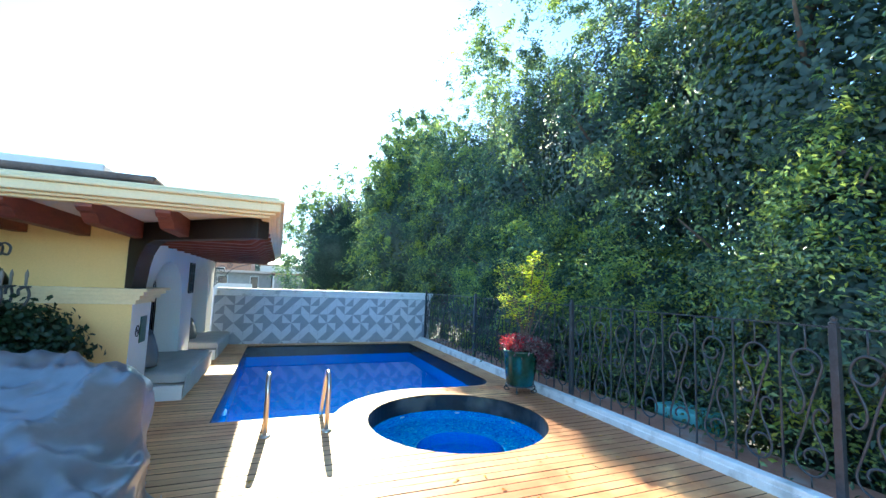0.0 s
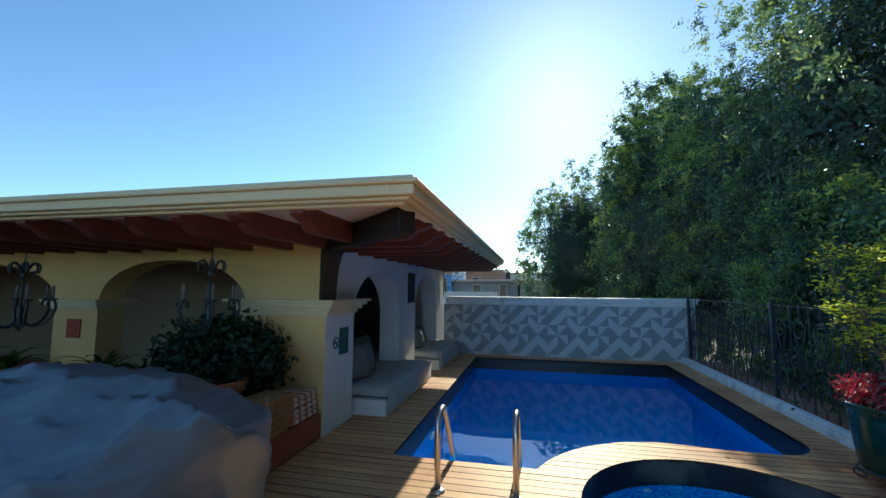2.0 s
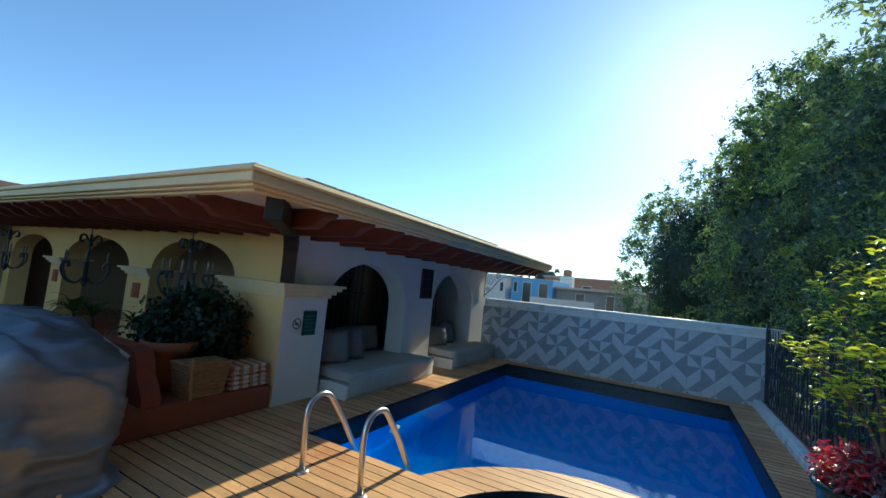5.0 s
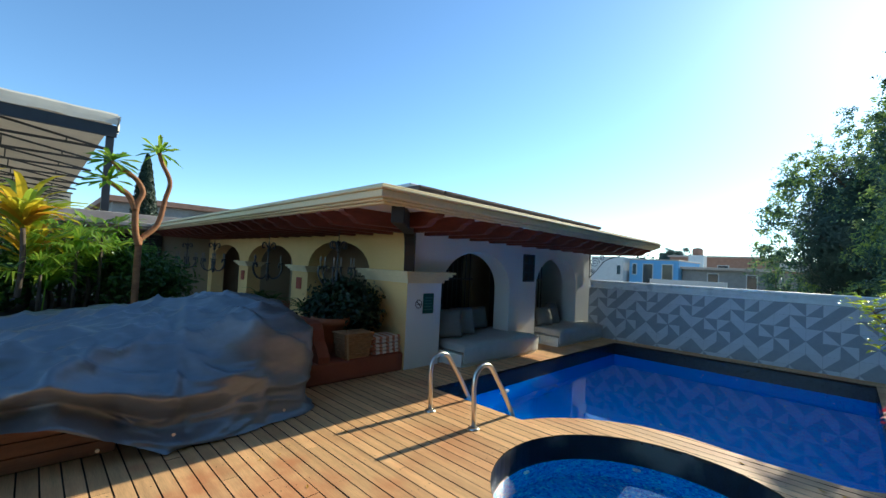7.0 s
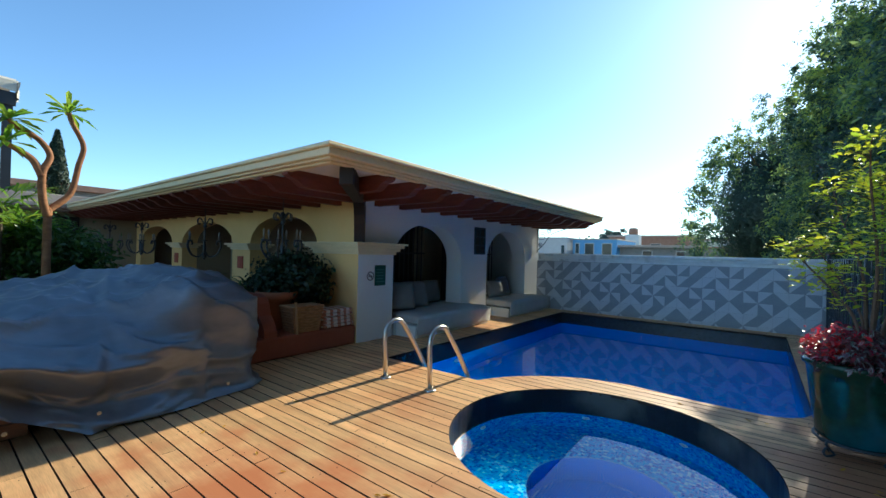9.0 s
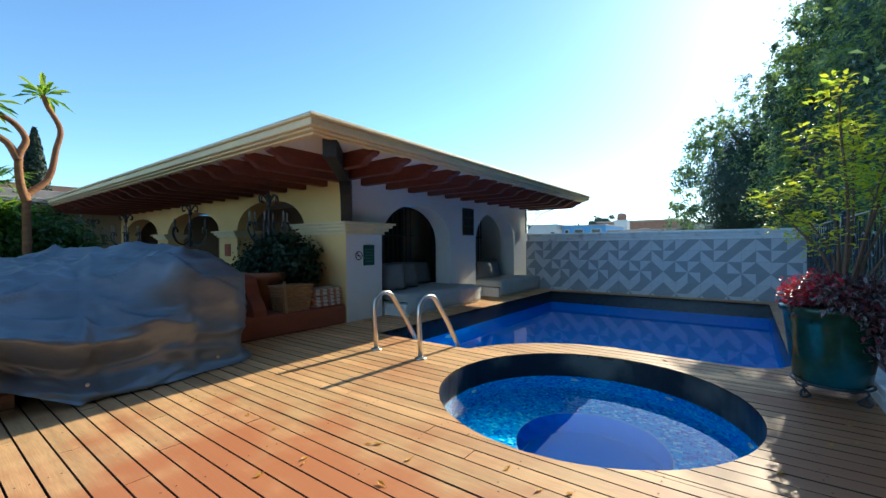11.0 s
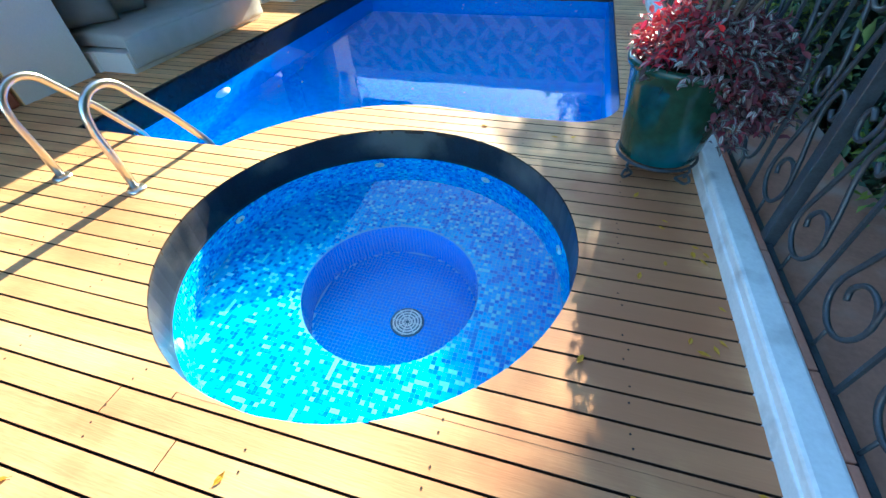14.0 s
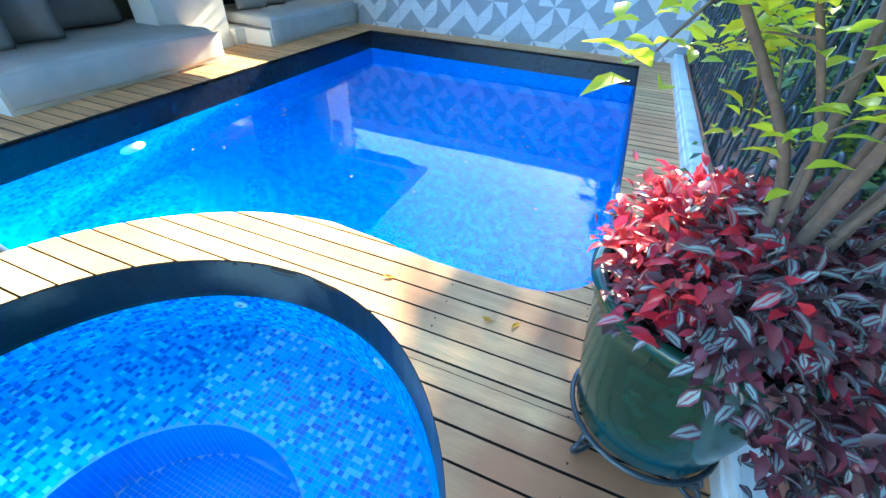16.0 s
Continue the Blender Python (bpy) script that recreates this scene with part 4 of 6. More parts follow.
per = 13
turn = rng.uniform(0, 2 * math.pi, (len(tips), 1)) + np.arange(per)[None] * 2 * math.pi / per * 1.62
outward = np.stack([np.cos(turn), np.sin(turn), rng.uniform(-0.1, 0.7, turn.shape)], -1).reshape(-1, 3)
fine_leaves("foliage", np.repeat(tips, per, 0) + outward * 0.008 + rng.normal(size=outward.shape) * 0.035, outward, rng.uniform(0.036, 0.068, len(outward)), 0.44, LIME, shrub, rng)

# ---- lounge niches: benches, mattresses, cushions, grilles ----
GREYCLOTH = surface("grey_canvas", (0.19, 0.195, 0.20), 0.9, var=0.12, scale=6, fine=220, bump=0.25, depth=0.006)
PALECLOTH = surface("pale_grey_canvas", (0.44, 0.43, 0.41), 0.9, var=0.12, scale=5, fine=200, bump=0.35, depth=0.012)


def soft_box(x0, x1, y0, y1, z0, z1, bevel, seed, amount=0.012, cuts=9):
    bm = bmesh.new()
    box(bm, x0, x1, y0, y1, z0, z1)
    bmesh.ops.subdivide_edges(bm, edges=bm.edges[:], cuts=cuts, use_grid_fill=True)
    c = Vector(((x0 + x1) / 2, (y0 + y1) / 2, (z0 + z1) / 2))
    h = Vector(((x1 - x0) / 2, (y1 - y0) / 2, (z1 - z0) / 2))
    for v in bm.verts:
        d = v.co - c
        over = Vector([max(0, abs(d[i]) - (h[i] - bevel)) for i in range(3)])
        if over.length > bevel:
            over2 = over * (bevel / over.length)
            v.co = c + Vector([math.copysign(min(abs(d[i]), h[i] - bevel) + over2[i], d[i]) for i in range(3)])
        v.co += noise.noise_vector(v.co * 4.3 + Vector((seed, 0, 0))) * amount + noise.noise_vector(v.co * 11 + Vector((seed, 3, 0))) * amount * 0.5
    return bm


def pillow(w, h, t, seed):
    bm, n = bmesh.new(), 12
    grid = {}
    for side in (1, -1):
        for i in range(n + 1):
            for j in range(n + 1):
                u, v = 2 * i / n - 1, 2 * j / n - 1
                e = max(0, (1 - u ** 4) * (1 - v ** 4)) ** 0.5
                pin = 1 - 0.06 * (u * u * v * v) - 0.07 * (1 - abs(u)) * abs(v) ** 3 - 0.07 * (1 - abs(v)) * abs(u) ** 3
                grid[side, i, j] = bm.verts.new(Vector((u * w / 2 * pin, side * t / 2 * e, v * h / 2 * pin)) + noise.noise_vector(Vector((u * 2 + seed, v * 2, side))) * 0.014 * e)
        for i in range(n):
            for j in range(n):
                q = [grid[side, i, j], grid[side, i + 1, j], grid[side, i + 1, j + 1], grid[side, i, j + 1]]
                bm.faces.new(q)
    bmesh.ops.remove_doubles(bm, verts=bm.verts, dist=0.002)
    return bm


def lounge(y0, y1, yf0, yf1, seed, label):
    t = thing("lounge_bench", (-2.3, (y0 + y1) / 2, 0), label, "bench", "pool-side lounge benches")
    my = (y0 + y1) / 2
    bm = bmesh.new()
    prism(bm, [(-1.0, y0 - my), (0.21, y0 - my), (0.21, yf0 - my), (0.63, yf0 - my), (0.63, yf1 - my), (0.21, yf1 - my), (0.21, y1 - my), (-1.0, y1 - my)], 0.0, 0.19)
    part("base", bm, WHITE, t, "white stucco bench base")
    m = thing("mattress", (-2.3, my, 0.192), "pale grey canvas mattress lying on the stucco bench", "mattress", "lounge mattresses")
    part("pad", soft_box(-0.55, 0.66, yf0 - my + 0.06, yf1 - my - 0.02, 0.0, 0.165, 0.06, seed), PALECLOTH, m, smooth=True)
    part("draped_hem", soft_box(0.645, 0.672, yf0 - my + 0.02, yf1 - my + 0.015, -0.15, 0.12, 0.012, seed + 4, 0.014), PALECLOTH, m, smooth=True)
    return t


lounge(1.62, 3.42, 1.66, 3.78, 1, "white stucco lounge bench built into an arched niche")
lounge(4.46, 6.16, 4.62, 6.68, 7, "white stucco lounge bench beside the tiled wall")
for i, (x, y, z, w, h, rx, rz) in enumerate(((-2.25, 1.92, 0.60, 0.52, 0.50, 18, 62), (-2.32, 2.36, 0.60, 0.50, 0.50, 20, 70), (-2.62, 2.95, 0.58, 0.95, 0.45, 14, 88), (-2.25, 4.98, 0.55, 0.46, 0.42, 20, 70), (-2.3, 5.42, 0.56, 0.46, 0.44, 18, 80), (-2.55, 5.9, 0.57, 0.5, 0.46, 15, 92))):
    cu = thing("cushion", (x, y, z), "dark grey canvas cushion leaning in the lounge niche", "cushion", "lounge cushions")
    part("cover", pillow(w, h, 0.16, i * 3.1), GREYCLOTH, cu, smooth=True)
    cu.matrix_basis = pose(x, y, z, 0, 0, rz) @ pose(0, 0, 0, -rx, 0, 0)
for y0, y1 in ((1.6, 3.44), (4.42, 6.2)):
    g = thing("iron_grille", (-3.05, y0, 0.1), "black iron bar grille behind the lounge niche", "grille", "grilles behind the lounge niches")
    k = 0.06
    while k < y1 - y0:
        bm = bmesh.new()
        tube(bm, [(0, k, 0.0), (0, k, 1.8)], 0.011, 6)
        part("bar", bm, IRON, g)
        k += 0.13
    for z in (0.25, 1.2, 1.75):
        part("crossbar", boxed(-0.012, 0.012, 0.0, y1 - y0, z, z + 0.03), IRON, g)
    # Added dark sheet imitates the shade deep in the niche.
    part("shade_backing", boxed(-0.30, -0.28, 0, y1 - y0, 0.0, 1.9), DARKVOID, g, "dark sheet standing in for shade behind the bars")

tq = thing("garden_tank", (4.42, -0.85, GROUND_Z), "turquoise painted tank glimpsed below the iron fence", "tank")
part("body", boxed(-0.2, 0.2, -0.30, 0.30, 0.0, 3.42, 0.03), surface("turquoise_paint", (0.10, 0.42, 0.42), 0.5, var=0.15, scale=3, fine=40, bump=0.1), tq)
part("lid", boxed(-0.22, 0.22, -0.32, 0.32, 3.42, 3.56, 0.03), surface("pale_turquoise_paint", (0.22, 0.55, 0.54), 0.5, var=0.15, scale=3, fine=40, bump=0.1), tq, "paler turquoise lid")

# ---- small fixtures on the house ----
GREENSIGN = surface("dark_green_enamel", (0.012, 0.075, 0.055), 0.35, var=0.15)
SIGNBLACK = surface("black_print", (0.02, 0.02, 0.022), 0.5)
sg = thing("wall_sign", (FX, 1.27, 0.97), "small dark green notice board on the white pillar", "sign")
part("plate", boxed(0.001, 0.014, -0.11, 0.11, -0.155, 0.155, 0.003), GREENSIGN, sg)
for k in range(5):
    part("line_of_print", boxed(0.0142, 0.0150, -0.08, 0.08 - 0.02 * (k % 2), 0.08 - k * 0.045, 0.095 - k * 0.045), surface("faded_print", (0.08, 0.17, 0.14), 0.5) if k == 0 else bpy.data.materials["faded_print"], sg)
ns = thing("no_smoking_sign", (FX, 1.075, 0.965), "round black no-smoking symbol on the white pillar", "sign")
bm = bmesh.new()
tube(bm, [(0.004, 0.062 * math.cos(2 * math.pi * k / 28), 0.062 * math.sin(2 * math.pi * k / 28)) for k in range(29)], 0.006, 6)
part("ring", bm, SIGNBLACK, ns)
bm = bmesh.new()
tube(bm, [(0.004, -0.043, 0.043), (0.004, 0.043, -0.043)], 0.006, 6)
part("slash", bm, SIGNBLACK, ns)
part("cigarette", boxed(0.001, 0.006, -0.035, 0.035, -0.008, 0.006), SIGNBLACK, ns)
LATTICE = surface("dark_teal_ironwork", (0.014, 0.035, 0.05), 0.5, var=0.3)
wi = thing("lattice_window", (FX - 0.03, 4.10, 1.60), "small dark teal lattice window in the white wall", "window")
# Dark backing stands in for the unlit opening behind the lattice.
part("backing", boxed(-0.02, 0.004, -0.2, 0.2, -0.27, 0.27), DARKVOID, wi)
for a in (-0.2, 0.17):
    part("stile", boxed(0.004, 0.024, a, a + 0.03, -0.28, 0.28), LATTICE, wi)
for a in (-0.28, 0.25):
    part("rail", boxed(0.004, 0.023, -0.2, 0.2, a, a + 0.03), LATTICE, wi)
part("glazing_bar", boxed(0.006, 0.020, -0.012, 0.012, -0.26, 0.26), LATTICE, wi)
for z in (-0.09, 0.09):
    part("glazing_bar", boxed(0.006, 0.019, -0.17, 0.17, z - 0.012, z + 0.012), LATTICE, wi)
PLAQUE = surface("red_clay_plaque", (0.36, 0.085, 0.045), 0.6, var=0.25, scale=8, fine=60, bump=0.2)
for x in (-5.66, -8.93):
    pl = thing("wall_plaque", (x, FY + 0.03, 1.05), "square red clay plaque on an arcade column", "plaque", "column plaques")
    part("tile", boxed(-0.11, 0.11, -0.018, 0.0, -0.12, 0.12, 0.004), PLAQUE, pl)
    part("relief", boxed(-0.05, 0.05, -0.026, -0.018, -0.06, 0.06, 0.003), PLAQUE, pl)
pc = thing("picture", (-5.2, 3.58, 1.05), "small dark framed picture on the arcade's back wall", "picture")
part("frame", boxed(-0.27, 0.27, -0.03, 0.0, -0.15, 0.15, 0.005), BLACKWOOD, pc)
part("canvas", boxed(-0.23, 0.23, -0.034, -0.0305, -0.11, 0.11), surface("dark_canvas", (0.05, 0.06, 0.06), 0.7, var=0.5), pc)

# rafters under the eaves
roof = bpy.data.objects["roof_top"]
RAFT = ((0.0, 2.198), (0.0, 2.02), (1.12, 2.02), (1.20, 2.03), (1.25, 2.065), (1.29, 2.10), (1.36, 2.115), (1.40, 2.14), (1.40, 2.198))


def rafter_mesh(length, name):
    bm, w = bmesh.new(), 0.055
    prof = [(max(0.0, u - (1.40 - length)) if u > 0 else 0.0, z) for u, z in RAFT]
    a, b = [bm.verts.new((u, -w, z)) for u, z in prof], [bm.verts.new((u, w, z)) for u, z in prof]
    bm.faces.new(a)
    bm.faces.new(b[::-1])
    for i in range(len(prof)):
        j = (i + 1) % len(prof)
        bm.faces.new((a[i], b[i], b[j], a[j]))
    return bm


def put_rafter(length, x, y, rz, shared={}):
    key = round(length, 2)
    if key not in shared:
        bm = rafter_mesh(length, "rafter")
        bmesh.ops.recalc_face_normals(bm, faces=bm.faces)
        me = bpy.data.meshes.new("rafter")
        bm.to_mesh(me)
        bm.free()
        me.materials.append(REDWOOD)
        shared[key] = me
    o = new("rafter", shared[key])
    o.parent = roof
    o.matrix_basis = pose(x, y, 0, 0, 0, rz)


yy = RY + 0.42
while yy < RN - 0.2:
    start = max(FX - 0.02, FX + (FY - yy) if yy < FY else FX - 0.02)
    L = -0.72 - start
    if L > 0.45:
        put_rafter(L, start, yy, 0)
    yy += 0.535
xx = RX - 0.42
while xx > RW + 0.3:
    start = min(FY + 0.04, FY - (xx - FX) if xx > FX else FY + 0.04)
    L = start - (RY + 0.15)
    if L > 0.45:
        put_rafter(L, xx, start, -90)
    xx -= 0.535
hip = bmesh.new()
box(hip, 0.0, 1.95, -0.07, 0.07, 1.995, 2.197, 0.01)
h = part("hip_rafter", hip, BLACKWOOD, roof, "black stained hip rafter")
h.matrix_basis = pose(FX - 0.05, FY + 0.05, 0, 0, 0, -45)
br, w = bmesh.new(), 0.075
prof = [(-0.02, 1.462), (0.11, 1.462), (0.125, 1.56), (0.15, 1.70), (0.20, 1.84), (0.29, 1.95), (0.42, 2.0), (-0.02, 2.0)]
a, b = [br.verts.new((u, -w, z)) for u, z in prof], [br.verts.new((u, w, z)) for u, z in prof]
br.faces.new(a), br.faces.new(b[::-1])
for i in range(len(prof)):
    j = (i + 1) % len(prof)
    br.faces.new((a[i], b[i], b[j], a[j]))
bt = part("corner_bracket", br, BLACKWOOD, roof, "black curved timber corner bracket")
bt.matrix_basis = pose(FX - 0.03, FY + 0.03, 0, 0, 0, -45)

# iron bracket at the house corner above the wall
ib = thing("iron_bracket", (FX - 0.02, 6.83, 1.40), "black scrolled iron bracket under the eaves", "bracket")
bm = bmesh.new()
tube(bm, [(0.02, 0, 0.0), (0.02, 0, 0.62)], 0.012, 6)
tube(bm, [(0.0, 0, 0.62), (0.85, 0, 0.64)], 0.012, 6)
tube(bm, smooth_path([(0.03, 0, 0.05), (0.2, 0, 0.22), (0.42, 0, 0.48), (0.78, 0, 0.6)], 5), 0.010, 6)
part("frame", bm, IRON, ib)
for u, z, r in ((0.15, 0.42, 0.13), (0.34, 0.54, 0.07), (0.1, 0.2, 0.06)):
    bm = bmesh.new()
    tube(bm, [(u + r * (1 - k / 34) * math.cos(k * 0.42), 0, z + r * (1 - k / 34) * math.sin(k * 0.42)) for k in range(30)], 0.008, 6)
    part("scroll", bm, IRON, ib, smooth=True)


# ---- iron chandeliers under the south eaves ----
BULB = surface("dusty_candle_bulb", (0.22, 0.21, 0.19), 0.3, var=0.05)


def chandelier():
    t = thing("chandelier", (0, 0, 0), "black wrought-iron chandelier with candle bulbs under the eaves", "chandelier", "chandeliers under the eaves")
    bm = bmesh.new()
    tube(bm, [(0, 0, 0.0), (0, 0, -0.75)], 0.012, 8)
    lathe(bm, [(0.001, -0.75), (0.03, -0.72), (0.05, -0.66), (0.02, -0.60), (0.03, -0.52), (0.012, -0.45)], sides=12)
    lathe(bm, [(0.012, -0.2), (0.035, -0.16), (0.012, -0.1)], sides=12)
    part("stem", bm, IRON, t, smooth=True)
    bm = bmesh.new()
    tube(bm, [(0, 0, 0.0), (0, 0, 0.32)], 0.006, 6)
    part("chain", bm, IRON, t)
    for k in range(6):
        a = k * math.pi / 3 + 0.3
        bm = bmesh.new()
        prof = [(0.015, -0.12), (0.08, -0.02), (0.13, -0.05), (0.12, -0.12), (0.08, -0.11)]
        tube(bm, smooth_path([(r * math.cos(a), r * math.sin(a), z) for r, z in prof], 4), 0.011, 6)
        part("crown_scroll", bm, IRON, t, smooth=True)
        bm = bmesh.new()
        lathe(bm, [(0.001, -0.43), (0.04, -0.42), (0.045, -0.405), (0.001, -0.405)], 0.26 * math.cos(a), 0.26 * math.sin(a), 10)
        part("drip_pan", bm, IRON, t, smooth=True)
        a = k * math.pi / 3 + 0.3
        bm = bmesh.new()
        prof = [(0.02, -0.62), (0.10, -0.70), (0.22, -0.66), (0.29, -0.52), (0.27, -0.42), (0.22, -0.44), (0.22, -0.49)]
        tube(bm, smooth_path([(r * math.cos(a), r * math.sin(a), z) for r, z in prof], 4), 0.013, 6)
        arm = part("arm", bm, IRON, t, smooth=True)
        bm = bmesh.new()
        x, yv = 0.26 * math.cos(a), 0.26 * math.sin(a)
        lathe(bm, [(0.001, -0.405), (0.012, -0.40), (0.012, -0.33), (0.016, -0.31), (0.012, -0.28), (0.001, -0.25)], x, yv, 10)
        part("bulb", bm, BULB, arm, "pale candle bulb", True)
    return t


ch = chandelier()
ch.matrix_basis = pose(-3.02, 0.2, 1.88)
for x, yv in ((-5.26, 0.04), (-8.6, 0.05), (-10.9, 0.0)):
    copy_thing(ch, pose(x, yv, 1.86, 0, 0, 20))

# ---- red bench with pot, basket, towels and plant ----
bench = thing("red_bench", (-2.5, 0.08, 0.0), "low red ochre stucco bench before the arcade", "bench")
part("seat", boxed(-0.55, 0.42, -0.82, 0.74, 0.0, 0.27, 0.03), REDSTUCCO, bench, smooth=False)
arm_bm = bmesh.new()
prof = [(-0.5, 0.268), (0.40, 0.268), (0.40, 0.34), (0.33, 0.44), (0.25, 0.52), (0.2, 0.66), (0.14, 0.73), (0.02, 0.76), (-0.5, 0.76)]
a, b = [arm_bm.verts.new((u, -0.62, z)) for u, z in prof], [arm_bm.verts.new((u, -0.46, z)) for u, z in prof]
arm_bm.faces.new(a), arm_bm.faces.new(b[::-1])
for i in range(len(prof)):
    j = (i + 1) % len(prof)
    arm_bm.faces.new((a[i], b[i], b[j], a[j]))
part("arm", arm_bm, REDSTUCCO, bench)
CLAY = surface("terracotta_pot_clay", (0.40, 0.155, 0.07), 0.8, var=0.2, scale=4, fine=50, bump=0.2, stain=(0.25, 0.13, 0.08), stain_amount=0.5)
cp = thing("clay_pot", (-2.68, -0.06, 0.272), "wide terracotta flower pot standing on the red bench", "flower pot")
bm = bmesh.new()
lathe(bm, [(0.001, 0), (0.17, 0), (0.185, 0.02), (0.235, 0.38), (0.27, 0.40), (0.275, 0.485), (0.262, 0.495), (0.238, 0.49), (0.225, 0.42), (0.001, 0.41)], sides=36)
part("body", bm, CLAY, cp, smooth=True)
WICKER = surface("woven_wicker", (0.36, 0.20, 0.085), 0.8, var=0.4, scale=14, fine=70, bump=0.6, stretch=(1, 1, 3))
bk = thing("wicker_basket", (-2.235, 0.04, 0.272), "square brown wicker basket on the red bench", "basket")
bm = bmesh.new()
for k in range(9):
    z, o = 0.012 + k * 0.034, 0.004 * (k % 2)
    box(bm, -0.13 - k * 0.003 - o, 0.13 + k * 0.003 + o, -0.19 - k * 0.004 - o, 0.19 + k * 0.004 + o, z - 0.012, z + 0.02, 0.008)
part("weave", bm, WICKER, bk)
part("rim", boxed(-0.165, 0.165, -0.235, 0.235, 0.305, 0.34, 0.012), WICKER, bk)
stick = bmesh.new()
tube(stick, [(0.17, -0.17, 0.0), (0.165, -0.20, 0.40)], 0.016, 8)
part("handle_post", stick, surface("pale_stick", (0.42, 0.28, 0.14), 0.7), bk, "pale wooden post")
STRIPE, sn, sl, sb = nodes_of("red_and_white_striped_cotton")
co, wv, rp = sn.new("ShaderNodeTexCoord"), sn.new("ShaderNodeTexWave"), sn.new("ShaderNodeValToRGB")
wv.bands_direction, wv.inputs["Scale"].default_value, wv.inputs["Distortion"].default_value = "Y", 2.9, 2.4
rp.color_ramp.interpolation = "CONSTANT"
rp.color_ramp.elements[0].color, rp.color_ramp.elements[1].color, rp.color_ramp.elements[1].position = (0.46, 0.20, 0.12, 1), (0.70, 0.60, 0.50, 1), 0.42
sl.new(co.outputs["Object"], wv.inputs[0]), sl.new(wv.outputs[0], rp.inputs[0]), sl.new(rp.outputs[0], sb.inputs["Base Color"])
sb.inputs["Roughness"].default_value = 0.95
for k in range(5):
    tw = thing("folded_towel", (-2.30, 0.545, 0.272 + k * 0.05), "folded red and white striped towel in a stack", "towel", "stack of towels")
    part("cloth", soft_box(-0.19 + 0.01 * k, 0.2 - 0.006 * k, -0.25 + 0.008 * (k % 2), 0.26 - 0.012 * (k % 3), 0.002, 0.05, 0.02, k, 0.007, 8), STRIPE, tw, smooth=True)
wc = thing("cushion", (-2.62, -0.78, 0.72), "white cushion corner behind the grey tarpaulin", "cushion")
part("cover", pillow(0.42, 0.36, 0.14, 2.0), surface("off_white_canvas", (0.66, 0.64, 0.60), 0.9, var=0.1, fine=200), wc, smooth=True)
wc.matrix_basis = pose(-2.30, -0.82, 0.68, -25, 20, 15)
DARKLEAF = leafy("dark_glossy_leaf", ((0.012, 0.032, 0.014), (0.018, 0.045, 0.018), (0.025, 0.06, 0.022)), 0.5, 0.15)
bush = thing("potted_bush", (-3.06, 0.30, 0.0), "dense dark green bush in a clay pot before the arch", "plant")
bm = bmesh.new()
lathe(bm, [(0.001, 0), (0.2, 0), (0.27, 0.42), (0.29, 0.45), (0.27, 0.47), (0.001, 0.44)], sides=28)
part("pot", bm, CLAY, bush, "terracotta pot", True)
bm = bmesh.new()
rb = np.random.default_rng(8)
d = rb.normal(size=(260, 3))
d /= np.linalg.norm(d, axis=1)[:, None]
an = d * np.array([0.62, 0.46, 0.40]) * rb.uniform(0.45, 1.05, 260)[:, None] + np.array([0.12, 0, 0.84])
for p in an[::5]:
    tube(bm, [(0, 0, 0.42), Vector(p) * 0.5 + Vector((0, 0, 0.3)), p], 0.014, 5, r_end=0.004)
part("branchwork", bm, BARK, bush)
c, nm = clumped(rb, an, 0.16, 40, 0.8)
leaves_object("foliage", c, nm, rb.uniform(0.055, 0.085, len(c)), DARKLEAF, bush, rb, 0.65)


def strap_plant(name, at, label, count, length, width, material, seed, droop=0.5, stem=0.0, group="", lean=(0, 0), up=0.5):
    """Rosette of arching strap leaves on an optional stem."""
    r = np.random.default_rng(seed)
    t = thing(name, at, label, "plant", group)
    if stem:
        bm = bmesh.new()
        tube(bm, smooth_path([(0, 0, 0), (0.03, 0.02, stem * 0.5), (lean[0], lean[1], stem)], 4), 0.03, 8, r_end=0.022)
        part("stem", bm, BARK, t, "bare brown stem", True)
    bm = bmesh.new()
    for k in range(count):
        a = k * 2.39996
        L = length * r.uniform(0.7, 1.1)
        e0 = up + (1 - k / count) * 0.3 + r.uniform(-0.2, 0.2)
        prev = None
        p = Vector((lean[0], lean[1], stem))
        el = e0 * 1.5
        side = Vector((-math.sin(a), math.cos(a), 0))
        for s in range(7):
            f = s / 6
            w = width * math.sin(math.pi * min(1, 0.18 + f * 0.82)) ** 0.7 * 0.5 + 0.001
            cur = [bm.verts.new(p + side * w + Vector((0, 0, w * 0.35))), bm.verts.new(p), bm.verts.new(p - side * w + Vector((0, 0, w * 0.35)))]
            if prev:
                bm.faces.new((prev[0], prev[1], cur[1], cur[0]))
                bm.faces.new((prev[1], prev[2], cur[2], cur[1]))
            prev = cur
            el -= droop * (0.3 + f) * 0.9
            p = p + Vector((math.cos(a) * math.cos(el), math.sin(a) * math.cos(el), math.sin(el))) * (L / 6)
    part("foliage", bm, material, t)
    return t


